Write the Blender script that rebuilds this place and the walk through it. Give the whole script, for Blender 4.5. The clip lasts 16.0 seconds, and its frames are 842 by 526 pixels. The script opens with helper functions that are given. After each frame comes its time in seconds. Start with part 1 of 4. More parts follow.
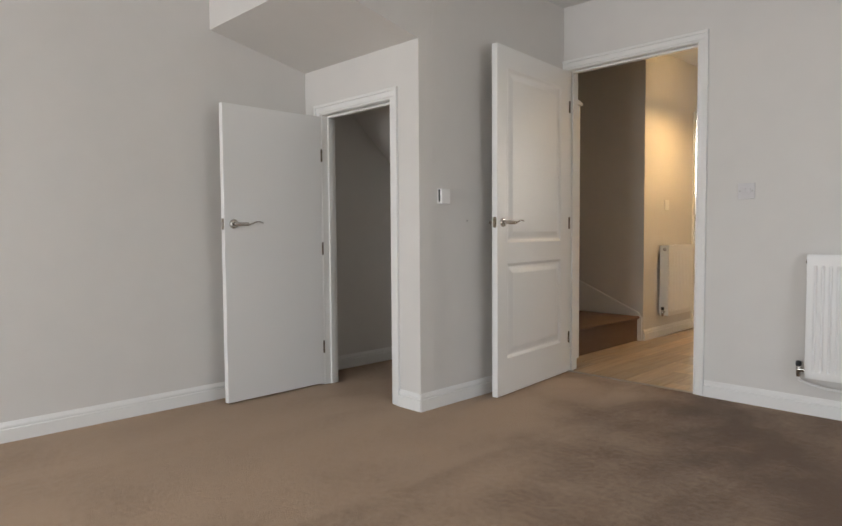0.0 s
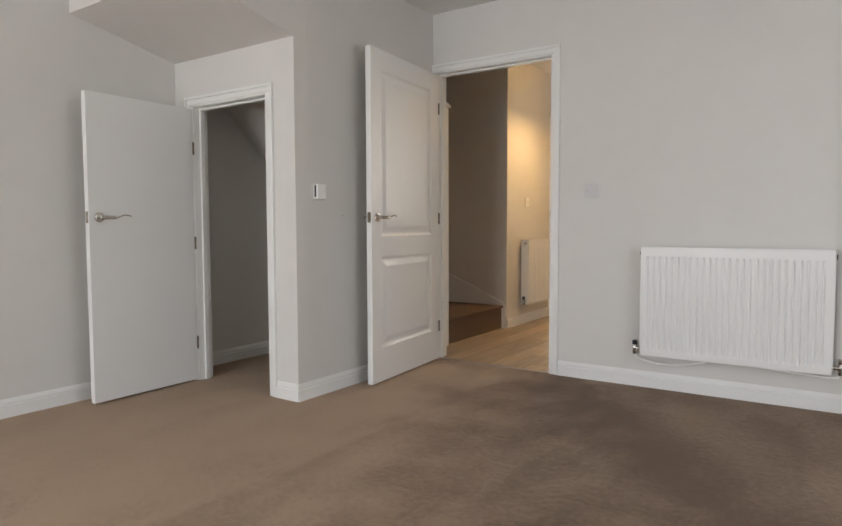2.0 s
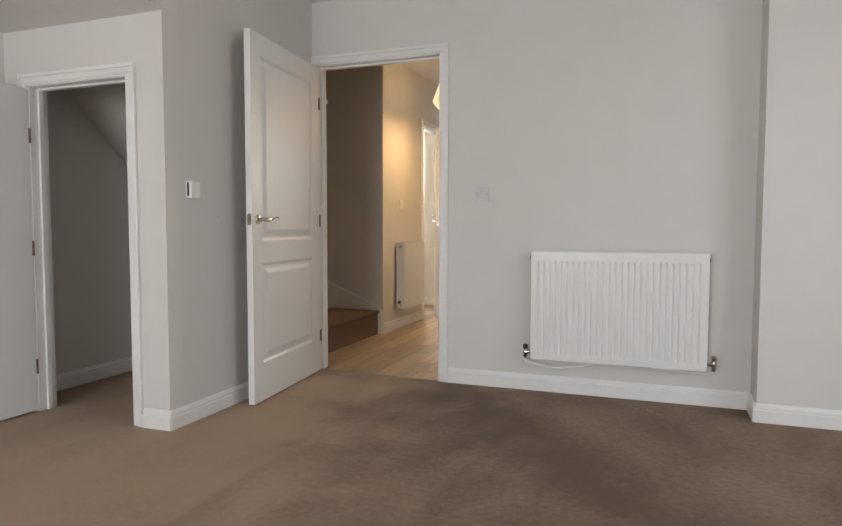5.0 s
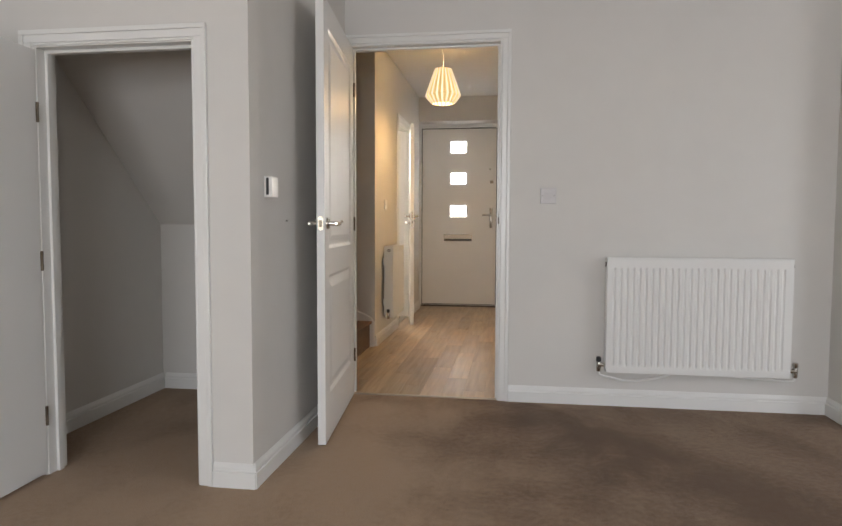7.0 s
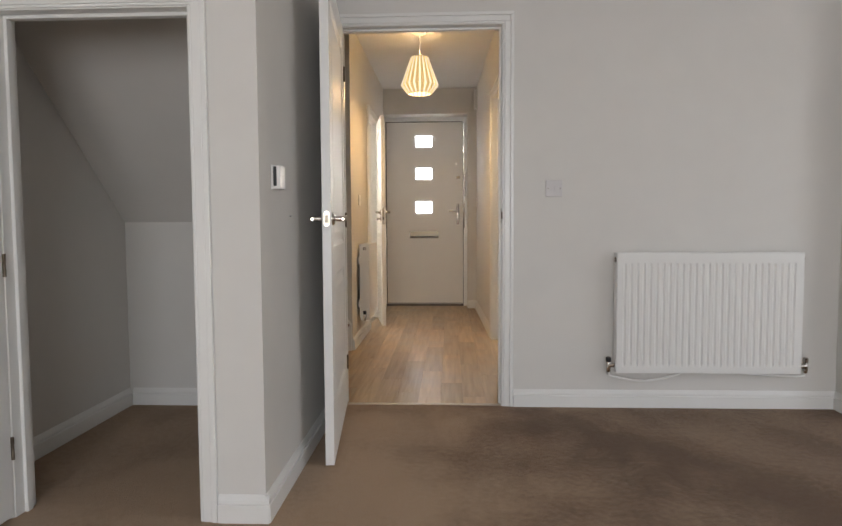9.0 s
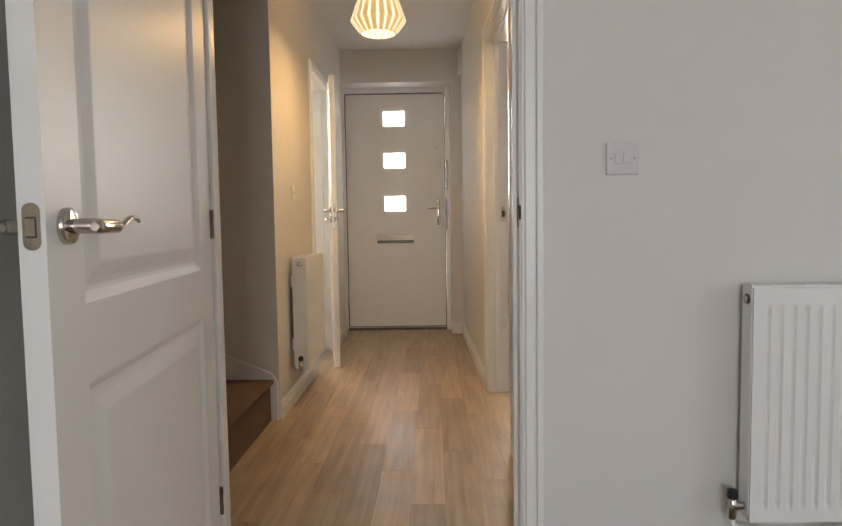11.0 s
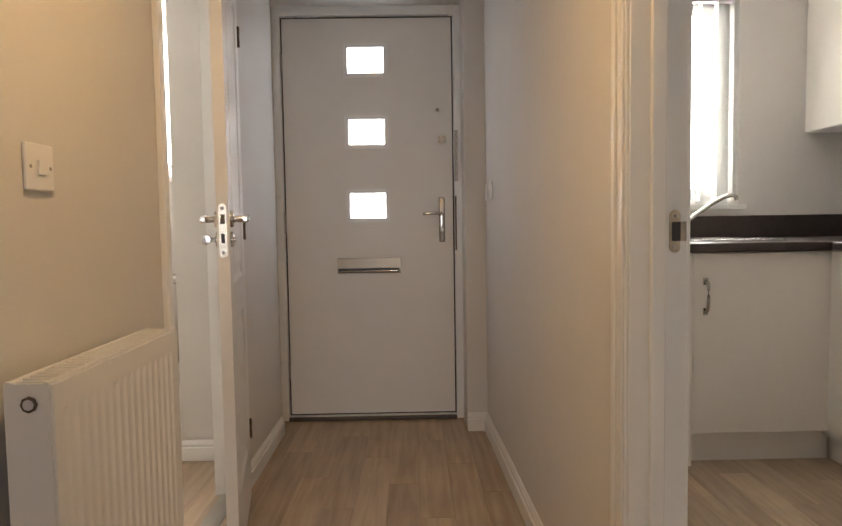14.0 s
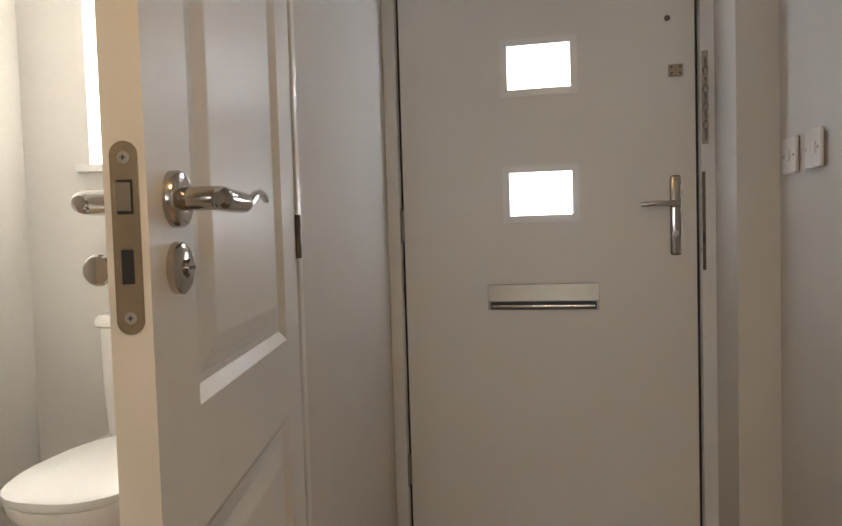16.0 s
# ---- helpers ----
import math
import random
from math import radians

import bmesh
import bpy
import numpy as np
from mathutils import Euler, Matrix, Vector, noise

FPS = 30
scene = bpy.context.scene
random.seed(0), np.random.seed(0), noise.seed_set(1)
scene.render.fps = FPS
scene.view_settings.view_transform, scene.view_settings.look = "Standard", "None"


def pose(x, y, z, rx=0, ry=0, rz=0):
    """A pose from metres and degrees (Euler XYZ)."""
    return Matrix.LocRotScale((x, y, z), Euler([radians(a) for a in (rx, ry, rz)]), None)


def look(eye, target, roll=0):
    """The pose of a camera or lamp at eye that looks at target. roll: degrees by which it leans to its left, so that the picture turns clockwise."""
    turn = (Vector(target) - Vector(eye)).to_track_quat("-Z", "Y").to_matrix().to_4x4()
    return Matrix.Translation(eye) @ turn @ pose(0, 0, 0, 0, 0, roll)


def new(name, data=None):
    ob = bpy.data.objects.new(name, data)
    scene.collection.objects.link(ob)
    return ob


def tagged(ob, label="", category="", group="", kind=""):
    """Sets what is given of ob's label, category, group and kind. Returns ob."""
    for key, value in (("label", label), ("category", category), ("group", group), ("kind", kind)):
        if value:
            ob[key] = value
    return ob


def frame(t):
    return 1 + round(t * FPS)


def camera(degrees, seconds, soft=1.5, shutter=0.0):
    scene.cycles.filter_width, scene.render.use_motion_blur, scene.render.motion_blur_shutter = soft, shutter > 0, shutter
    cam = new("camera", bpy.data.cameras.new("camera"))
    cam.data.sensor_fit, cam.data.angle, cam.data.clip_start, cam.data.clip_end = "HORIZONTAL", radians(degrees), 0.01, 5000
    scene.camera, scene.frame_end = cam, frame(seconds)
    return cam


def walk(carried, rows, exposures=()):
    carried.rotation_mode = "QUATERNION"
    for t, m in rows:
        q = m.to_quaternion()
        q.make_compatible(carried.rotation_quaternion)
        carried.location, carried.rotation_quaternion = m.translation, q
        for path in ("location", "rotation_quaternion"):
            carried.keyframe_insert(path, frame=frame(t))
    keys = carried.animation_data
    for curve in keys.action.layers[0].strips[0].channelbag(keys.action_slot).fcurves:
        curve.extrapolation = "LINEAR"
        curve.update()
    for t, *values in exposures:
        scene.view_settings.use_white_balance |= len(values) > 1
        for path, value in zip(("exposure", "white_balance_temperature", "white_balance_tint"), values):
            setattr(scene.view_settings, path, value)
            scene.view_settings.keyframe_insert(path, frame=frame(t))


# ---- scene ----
cam = camera(67.3, 16.0)
PATH = [
    (0, (-0.067, 0.004, 0.956), (-1.491, 1.405, 0.854), -0.4),
    (0.5, (-0.053, -0.077, 0.945), (-1.417, 1.381, 0.836), -0.3),
    (1, (-0.042, -0.098, 0.939), (-1.336, 1.423, 0.827), -0.3),
    (1.5, (0.003, -0.146, 0.945), (-1.203, 1.446, 0.829), -0.3),
    (2, (0.017, -0.114, 0.952), (-1.1, 1.541, 0.833), -0.2),
    (2.5, (0.026, -0.105, 0.95), (-1.006, 1.604, 0.832), -0.2),
    (3, (0.041, -0.095, 0.952), (-0.929, 1.65, 0.835), -0.1),
    (3.5, (0.039, -0.094, 0.957), (-0.878, 1.679, 0.841), -0.1),
    (4, (0.027, -0.078, 0.962), (-0.853, 1.714, 0.847), -0.1),
    (6.5, (-1.2, 0.07, 0.981), (-1.547, 2.036, 0.861), 0.3),
    (7, (-1.475, 0.096, 0.993), (-1.758, 2.072, 0.874), 0.2),
    (7.5, (-1.722, 0.058, 0.993), (-1.93, 2.044, 0.879), 0.1),
    (8, (-1.815, 0.035, 0.995), (-1.966, 2.026, 0.883), -0.0),
    (8.5, (-1.843, 0.071, 0.993), (-1.964, 2.064, 0.877), -0.2),
    (9, (-1.823, 0.315, 0.981), (-1.914, 2.309, 0.855), -0.3),
    (11.5, (-1.75, 2.391, 1.01), (-1.785, 4.386, 0.879), -0.8),
    (12, (-1.716, 2.790, 1.021), (-1.749, 4.786, 0.898), -0.7),
    (12.5, (-1.743, 3.207, 1.025), (-1.773, 5.203, 0.902), -0.8),
    (13, (-1.792, 3.586, 1.014), (-1.8, 5.583, 0.893), -0.6),
    (13.5, (-1.807, 3.974, 1.032), (-1.805, 5.971, 0.913), -0.7),
    (14, (-1.889, 4.383, 1.055), (-1.863, 6.379, 0.937), -0.9),
    (14.5, (-1.902, 4.788, 1.036), (-1.877, 6.785, 0.924), -0.8),
    (15, (-1.919, 5.119, 1.033), (-1.927, 7.116, 0.924), -1.0),
    (15.5, (-1.999, 5.458, 1.035), (-2.104, 7.452, 0.934), -1.3),
    (16, (-2.11, 5.791, 1.044), (-2.501, 7.75, 0.96), -1.7),
]
walk(cam, [(t, look(eye, target, roll)) for t, eye, target, roll in PATH],
     [(0, 0.48, 6570, 9), (4.0, 0.46, 6590, 10), (9.0, 0.28, 6590, 10), (11.5, 0.25, 6690, 11), (12.5, 0.16, 7000, 14), (13.0, 0.14, 6920, 15),
      (13.5, 0.16, 6620, 15), (14.0, 0.05, 6260, 13), (14.5, 0.03, 6060, 11), (15.0, 0.04, 6040, 9.5), (15.5, 0.05, 6080, 9), (16.0, 0.03, 6130, 9)])

# ---- world, sun and large lights ----
scene.view_settings.exposure = 0.0
world = bpy.data.worlds.new("world")
scene.world = world
world.use_nodes = True
sky = world.node_tree.nodes.new("ShaderNodeTexSky")
sky.sky_type, sky.sun_disc = "NISHITA", False
sky.sun_elevation, sky.sun_rotation = radians(48), radians(150)
world.node_tree.links.new(sky.outputs[0], world.node_tree.nodes["Background"].inputs[0])
world.node_tree.nodes["Background"].inputs[1].default_value = 0.12


def lamp(name, kind, m, energy, colour, size=0.1, size_y=None):
    data = bpy.data.lights.new(name, kind)
    data.energy, data.color = energy, colour
    if kind == "AREA":
        data.shape, data.size, data.size_y = "RECTANGLE", size, size_y or size
    elif kind == "POINT":
        data.shadow_soft_size = size
    ob = new(name, data)
    ob.matrix_world = m
    return ob


sun = lamp("sun", "SUN", look((3, -6, 9), (0, 0, 0)), 0.8, (1.0, 0.96, 0.9))
sun.data.angle = radians(15)
DAY = (0.905, 0.935, 0.985)
SKYLIGHT = (0.92, 0.95, 1.0)
FROSTLIGHT = (1.0, 0.9, 0.76)
WARM = (1.0, 0.615, 0.25)
# daylight standing in the window openings
lamp("window_light_living", "AREA", look((-1.75, -3.27, 1.30), (-1.75, 0, 1.25)), 88, DAY, 2.3, 1.85)
# added fill lamp out of view, brightens the walls that face east
lamp("side_fill_light", "AREA", look((1.43, 1.7, 1.15), (0, 1.7, 1.12)), 11, DAY, 1.5, 1.9)

lamp("window_light_kitchen", "AREA", look((-0.6875, 7.917, 1.705), (-0.6875, 5, 1.705)), 72, FROSTLIGHT, 1.01, 1.0)
lamp("window_light_wc", "AREA", look((-3.36, 8.108, 1.80), (-3.36, 5, 1.80)), 52, FROSTLIGHT, 0.585, 0.81)
lamp("window_light_front_door", "AREA", look((-2.125, 7.836, 1.555), (-2.125, 5, 1.555)), 6.5, SKYLIGHT, 0.24, 0.95)
lamp("pendant_bulb_light", "AREA", pose(-2.06, 5.45, 2.006), 7.2, WARM, 0.15)
lamp("pendant_side_light", "POINT", pose(-2.06, 5.45, 1.985), 0.35, WARM, 0.07)
lamp("pendant_upper_light", "POINT", pose(-2.06, 5.45, 2.335), 1.8, WARM, 0.03)


# ---- materials ----
def material(name, colour, rough=0.5, metal=0.0, vary=0.0, grain=40.0, bump=0.0, bump_scale=200.0, coat=0.0, mottle=2.5):
    """Painted or plain surface with two scales of variation and fine relief."""
    m = bpy.data.materials.new(name)
    m.use_nodes = True
    nt = m.node_tree
    b = nt.nodes["Principled BSDF"]
    b.inputs["Roughness"].default_value, b.inputs["Metallic"].default_value = rough, metal
    b.inputs["Coat Weight"].default_value = coat
    b.inputs["Base Color"].default_value = (*colour, 1)
    coord = nt.nodes.new("ShaderNodeTexCoord")
    if vary:
        fac = []
        for scale in (mottle, grain):
            n = nt.nodes.new("ShaderNodeTexNoise")
            n.inputs["Scale"].default_value, n.inputs["Detail"].default_value = scale, 4
            nt.links.new(coord.outputs["Object"], n.inputs["Vector"])
            fac.append(n)
        mean = nt.nodes.new("ShaderNodeMath")
        mean.operation = "ADD"
        nt.links.new(fac[0].outputs[0], mean.inputs[0])
        nt.links.new(fac[1].outputs[0], mean.inputs[1])
        ramp = nt.nodes.new("ShaderNodeMapRange")
        ramp.inputs[1].default_value, ramp.inputs[2].default_value = 0.7, 1.3
        ramp.inputs[3].default_value, ramp.inputs[4].default_value = 1 - vary, 1 + vary
        nt.links.new(mean.outputs[0], ramp.inputs[0])
        mul = nt.nodes.new("ShaderNodeVectorMath")
        mul.operation = "SCALE"
        mul.inputs[0].default_value = colour
        nt.links.new(ramp.outputs[0], mul.inputs["Scale"])
        nt.links.new(mul.outputs[0], b.inputs["Base Color"])
        rr = nt.nodes.new("ShaderNodeMapRange")
        rr.inputs[1].default_value, rr.inputs[2].default_value = 0.3, 0.7
        rr.inputs[3].default_value, rr.inputs[4].default_value = max(0.02, rough - 0.03), min(1, rough + 0.03)
        nt.links.new(fac[1].outputs[0], rr.inputs[0])
        nt.links.new(rr.outputs[0], b.inputs["Roughness"])
    if bump:
        n = nt.nodes.new("ShaderNodeTexNoise")
        n.inputs["Scale"].default_value, n.inputs["Detail"].default_value = bump_scale, 3
        nt.links.new(coord.outputs["Object"], n.inputs["Vector"])
        bp = nt.nodes.new("ShaderNodeBump")
        bp.inputs["Strength"].default_value, bp.inputs["Distance"].default_value = bump, 0.002
        nt.links.new(n.outputs[0], bp.inputs["Height"])
        nt.links.new(bp.outputs[0], b.inputs["Normal"])
    return m


def carpet_material(name, light, dark, tracks=True):
    m = bpy.data.materials.new(name)
    m.use_nodes = True
    nt = m.node_tree
    b = nt.nodes["Principled BSDF"]
    b.inputs["Roughness"].default_value = 0.95
    b.inputs["Specular IOR Level"].default_value = 0.1
    b.inputs["Sheen Weight"].default_value = 0.15
    coord = nt.nodes.new("ShaderNodeTexCoord")

    def tex(kind, scale, detail=3, socket=0):
        n = nt.nodes.new(kind)
        n.inputs["Scale"].default_value = scale
        if "Detail" in n.inputs:
            n.inputs["Detail"].default_value = detail
        nt.links.new(coord.outputs["Object"], n.inputs["Vector"])
        return n.outputs[socket]

    def mapped(src, a, c, lo=0.0, hi=1.0):
        n = nt.nodes.new("ShaderNodeMapRange")
        for i, v in enumerate((a, c, lo, hi), 1):
            n.inputs[i].default_value = v
        nt.links.new(src, n.inputs[0])
        return n.outputs[0]

    def math_node(op, p, q):
        n = nt.nodes.new("ShaderNodeMath")
        n.operation = op
        for i, v in enumerate((p, q)):
            if isinstance(v, (int, float)):
                n.inputs[i].default_value = v
            else:
                nt.links.new(v, n.inputs[i])
        return n.outputs[0]

    tuft = tex("ShaderNodeTexNoise", 260, 2)
    clump = tex("ShaderNodeTexNoise", 38, 4)
    wear = tex("ShaderNodeTexNoise", 2.2, 5)
    fac = math_node("ADD", mapped(clump, 0.3, 0.7, -0.16, 0.16), mapped(wear, 0.35, 0.65, 0.16, 0.4))
    fac = math_node("ADD", fac, mapped(tuft, 0.3, 0.7, -0.3, 0.3))
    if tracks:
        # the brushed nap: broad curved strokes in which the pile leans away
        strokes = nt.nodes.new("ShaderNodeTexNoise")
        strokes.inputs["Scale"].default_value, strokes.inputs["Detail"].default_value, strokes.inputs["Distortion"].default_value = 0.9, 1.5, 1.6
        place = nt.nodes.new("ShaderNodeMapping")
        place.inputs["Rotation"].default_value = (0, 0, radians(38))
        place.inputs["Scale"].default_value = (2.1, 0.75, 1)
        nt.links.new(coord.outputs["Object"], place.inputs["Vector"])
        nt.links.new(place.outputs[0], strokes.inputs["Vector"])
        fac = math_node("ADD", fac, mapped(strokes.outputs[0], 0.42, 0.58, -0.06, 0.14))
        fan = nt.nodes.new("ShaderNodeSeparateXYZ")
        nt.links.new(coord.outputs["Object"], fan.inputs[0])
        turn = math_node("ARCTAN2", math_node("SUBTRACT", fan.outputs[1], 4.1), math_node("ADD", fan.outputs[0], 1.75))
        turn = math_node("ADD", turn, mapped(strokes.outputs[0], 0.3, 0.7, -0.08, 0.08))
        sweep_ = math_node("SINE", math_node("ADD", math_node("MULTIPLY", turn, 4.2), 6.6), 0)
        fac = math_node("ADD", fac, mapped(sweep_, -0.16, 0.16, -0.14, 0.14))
        # broad uneven gradient: carpet gets darker towards higher x and y
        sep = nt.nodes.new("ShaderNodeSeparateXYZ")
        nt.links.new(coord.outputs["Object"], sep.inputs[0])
        gradient = math_node("ADD", sep.outputs[0], math_node("MULTIPLY", sep.outputs[1], 0.45))
        gradient = math_node("ADD", gradient, mapped(wear, 0.3, 0.7, -0.4, 0.4))
        fac = math_node("ADD", fac, mapped(gradient, -0.9, 0.5, -0.22, 0.5))
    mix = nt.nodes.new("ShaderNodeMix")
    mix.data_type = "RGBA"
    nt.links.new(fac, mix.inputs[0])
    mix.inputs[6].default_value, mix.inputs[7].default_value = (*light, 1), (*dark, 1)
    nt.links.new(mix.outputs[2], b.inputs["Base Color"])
    bp = nt.nodes.new("ShaderNodeBump")
    bp.inputs["Strength"].default_value, bp.inputs["Distance"].default_value = 0.9, 0.006
    nt.links.new(math_node("ADD", tuft, clump), bp.inputs["Height"])
    nt.links.new(bp.outputs[0], b.inputs["Normal"])
    return m


def plank_material():
    m = bpy.data.materials.new("oak_effect_plank")
    m.use_nodes = True
    nt = m.node_tree
    b = nt.nodes["Principled BSDF"]
    b.inputs["Roughness"].default_value = 0.36
    b.inputs["Specular IOR Level"].default_value = 0.5
    coord, info = nt.nodes.new("ShaderNodeTexCoord"), nt.nodes.new("ShaderNodeObjectInfo")
    shift = nt.nodes.new("ShaderNodeVectorMath")
    shift.operation = "ADD"
    far = nt.nodes.new("ShaderNodeVectorMath")
    far.operation = "SCALE"
    far.inputs[0].default_value = (37, 53, 0)
    nt.links.new(info.outputs["Random"], far.inputs["Scale"])
    nt.links.new(coord.outputs["Object"], shift.inputs[0])
    nt.links.new(far.outputs[0], shift.inputs[1])
    stretch = nt.nodes.new("ShaderNodeMapping")
    stretch.inputs["Scale"].default_value = (26, 1.6, 1)
    nt.links.new(shift.outputs[0], stretch.inputs[0])
    g = nt.nodes.new("ShaderNodeTexNoise")
    g.inputs["Scale"].default_value, g.inputs["Detail"].default_value, g.inputs["Distortion"].default_value = 1.4, 6, 0.25
    nt.links.new(stretch.outputs[0], g.inputs["Vector"])
    cloud = nt.nodes.new("ShaderNodeTexNoise")
    cloud.inputs["Scale"].default_value, cloud.inputs["Detail"].default_value = 5, 4
    nt.links.new(shift.outputs[0], cloud.inputs["Vector"])
    ramp = nt.nodes.new("ShaderNodeValToRGB")
    ramp.color_ramp.elements[0].position, ramp.color_ramp.elements[1].position = 0.3, 0.72
    ramp.color_ramp.elements[0].color, ramp.color_ramp.elements[1].color = (0.37, 0.265, 0.17, 1), (0.55, 0.43, 0.30, 1)
    nt.links.new(g.outputs[0], ramp.inputs[0])
    tone = nt.nodes.new("ShaderNodeMapRange")
    tone.inputs[3].default_value, tone.inputs[4].default_value = 0.8, 1.14
    nt.links.new(info.outputs["Random"], tone.inputs[0])
    cl = nt.nodes.new("ShaderNodeMapRange")
    cl.inputs[1].default_value, cl.inputs[2].default_value = 0.3, 0.7
    cl.inputs[3].default_value, cl.inputs[4].default_value = 0.86, 1.12
    nt.links.new(cloud.outputs[0], cl.inputs[0])
    mm = nt.nodes.new("ShaderNodeMath")
    mm.operation = "MULTIPLY"
    nt.links.new(tone.outputs[0], mm.inputs[0])
    nt.links.new(cl.outputs[0], mm.inputs[1])
    sc = nt.nodes.new("ShaderNodeVectorMath")
    sc.operation = "SCALE"
    nt.links.new(ramp.outputs[0], sc.inputs[0])
    nt.links.new(mm.outputs[0], sc.inputs["Scale"])
    nt.links.new(sc.outputs[0], b.inputs["Base Color"])
    rr = nt.nodes.new("ShaderNodeMapRange")
    rr.inputs[1].default_value, rr.inputs[2].default_value = 0.3, 0.7
    rr.inputs[3].default_value, rr.inputs[4].default_value = 0.3, 0.5
    nt.links.new(cloud.outputs[0], rr.inputs[0])
    nt.links.new(rr.outputs[0], b.inputs["Roughness"])
    bp = nt.nodes.new("ShaderNodeBump")
    bp.inputs["Strength"].default_value, bp.inputs["Distance"].default_value = 0.06, 0.0006
    nt.links.new(g.outputs[0], bp.inputs["Height"])
    nt.links.new(bp.outputs[0], b.inputs["Normal"])
    return m


def glass_material(name, rough):
    m = bpy.data.materials.new(name)
    m.use_nodes = True
    b = m.node_tree.nodes["Principled BSDF"]
    b.inputs["Base Color"].default_value = (0.95, 0.97, 0.97, 1)
    b.inputs["Roughness"].default_value, b.inputs["Transmission Weight"].default_value = rough, 1.0
    b.inputs["IOR"].default_value = 1.45
    return m


def glow_material(name, colour, strength, base=(0.8, 0.75, 0.6)):
    m = bpy.data.materials.new(name)
    m.use_nodes = True
    b = m.node_tree.nodes["Principled BSDF"]
    b.inputs["Base Color"].default_value = (*base, 1)
    b.inputs["Roughness"].default_value = 0.8
    b.inputs["Emission Color"].default_value = (*colour, 1)
    b.inputs["Emission Strength"].default_value = strength
    return m


PAINT = material("wall_paint", (0.69, 0.67, 0.64), 0.75, vary=0.02, grain=7, bump=0.05, bump_scale=420, mottle=1.1)
CEILING = material("ceiling_paint", (0.76, 0.75, 0.73), 0.85, vary=0.015, grain=12, bump=0.15, bump_scale=300)
GLOSS = material("white_gloss_paint", (0.80, 0.795, 0.775), 0.3)
LEAF = material("white_door_paint", (0.79, 0.785, 0.77), 0.4)
COMPOSITE = material("composite_door_skin", (0.80, 0.785, 0.755), 0.45, vary=0.015, grain=5)
ENAMEL = material("radiator_enamel", (0.80, 0.795, 0.775), 0.34)
PLASTIC = material("white_plastic", (0.82, 0.81, 0.79), 0.35, vary=0.01, grain=60)
GREYPLASTIC = material("grey_white_plastic", (0.62, 0.60, 0.60), 0.4, vary=0.015, grain=60)
UPVC = material("white_upvc", (0.85, 0.86, 0.86), 0.3, vary=0.01, grain=20)
BLACK = material("black_plastic", (0.02, 0.02, 0.022), 0.4, vary=0.1, grain=90)
GASKET = material("rubber_gasket", (0.03, 0.027, 0.025), 0.7, vary=0.15, grain=60)
CHROME = material("polished_chrome", (0.52, 0.49, 0.45), 0.14, 1.0, vary=0.04, grain=60)
SATIN = material("satin_nickel", (0.31, 0.27, 0.215), 0.36, 1.0, vary=0.05, grain=40)
STEEL = material("dull_steel", (0.42, 0.40, 0.37), 0.38, 1.0, vary=0.1, grain=80)
NICKEL = material("brushed_nickel", (0.37, 0.32, 0.25), 0.24, 1.0, vary=0.12, grain=30, mottle=9)
BRONZE = material("dark_bronze", (0.15, 0.12, 0.09), 0.42, 1.0, vary=0.15, grain=60)
SINKSTEEL = material("brushed_sink_steel", (0.62, 0.63, 0.64), 0.22, 1.0, vary=0.06, grain=120)
WORKTOP = material("dark_laminate_worktop", (0.042, 0.030, 0.028), 0.32, vary=0.35, grain=140, bump=0.1, bump_scale=300, mottle=20)
CABINET = material("cream_gloss_cabinet", (0.78, 0.75, 0.70), 0.28)
CERAMIC = material("white_ceramic", (0.84, 0.83, 0.81), 0.1, vary=0.01, grain=8, coat=0.4)
PAPER = material("tissue_paper", (0.82, 0.81, 0.78), 0.9, vary=0.02, grain=90, bump=0.2, bump_scale=400)
CARD = material("grey_cardboard", (0.33, 0.29, 0.25), 0.9, vary=0.08, grain=60)
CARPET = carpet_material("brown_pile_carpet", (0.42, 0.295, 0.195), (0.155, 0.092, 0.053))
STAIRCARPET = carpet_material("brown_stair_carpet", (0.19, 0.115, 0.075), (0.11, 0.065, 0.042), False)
PLANK = plank_material()
BEDDING = material("floor_joint", (0.24, 0.18, 0.13), 0.8, vary=0.1, grain=50)
GLASS = glass_material("clear_glass", 0.0)
FROST = glass_material("frosted_glass", 0.35)
PAVING = material("outside_paving", (0.35, 0.34, 0.32), 0.85, vary=0.2, grain=8, bump=0.3, bump_scale=60)
SILLMETAL = material("threshold_metal", (0.13, 0.11, 0.095), 0.45, 1.0, vary=0.1, grain=60)
VANE = material("blind_fabric", (0.80, 0.81, 0.80), 0.8, vary=0.03, grain=200, bump=0.2, bump_scale=600)
SHADE_RIB = glow_material("lit_shade_rib", (1.0, 0.86, 0.58), 0.92, (0.85, 0.8, 0.7))
SHADE_FOLD = glow_material("lit_shade_fold", (1.0, 0.66, 0.26), 0.42, (0.75, 0.62, 0.4))
OVERCAST = glow_material("overcast_daylight", (1.0, 0.98, 0.95), 8.0)
BULB = glow_material("lit_bulb_glass", (1.0, 0.9, 0.7), 9.0)


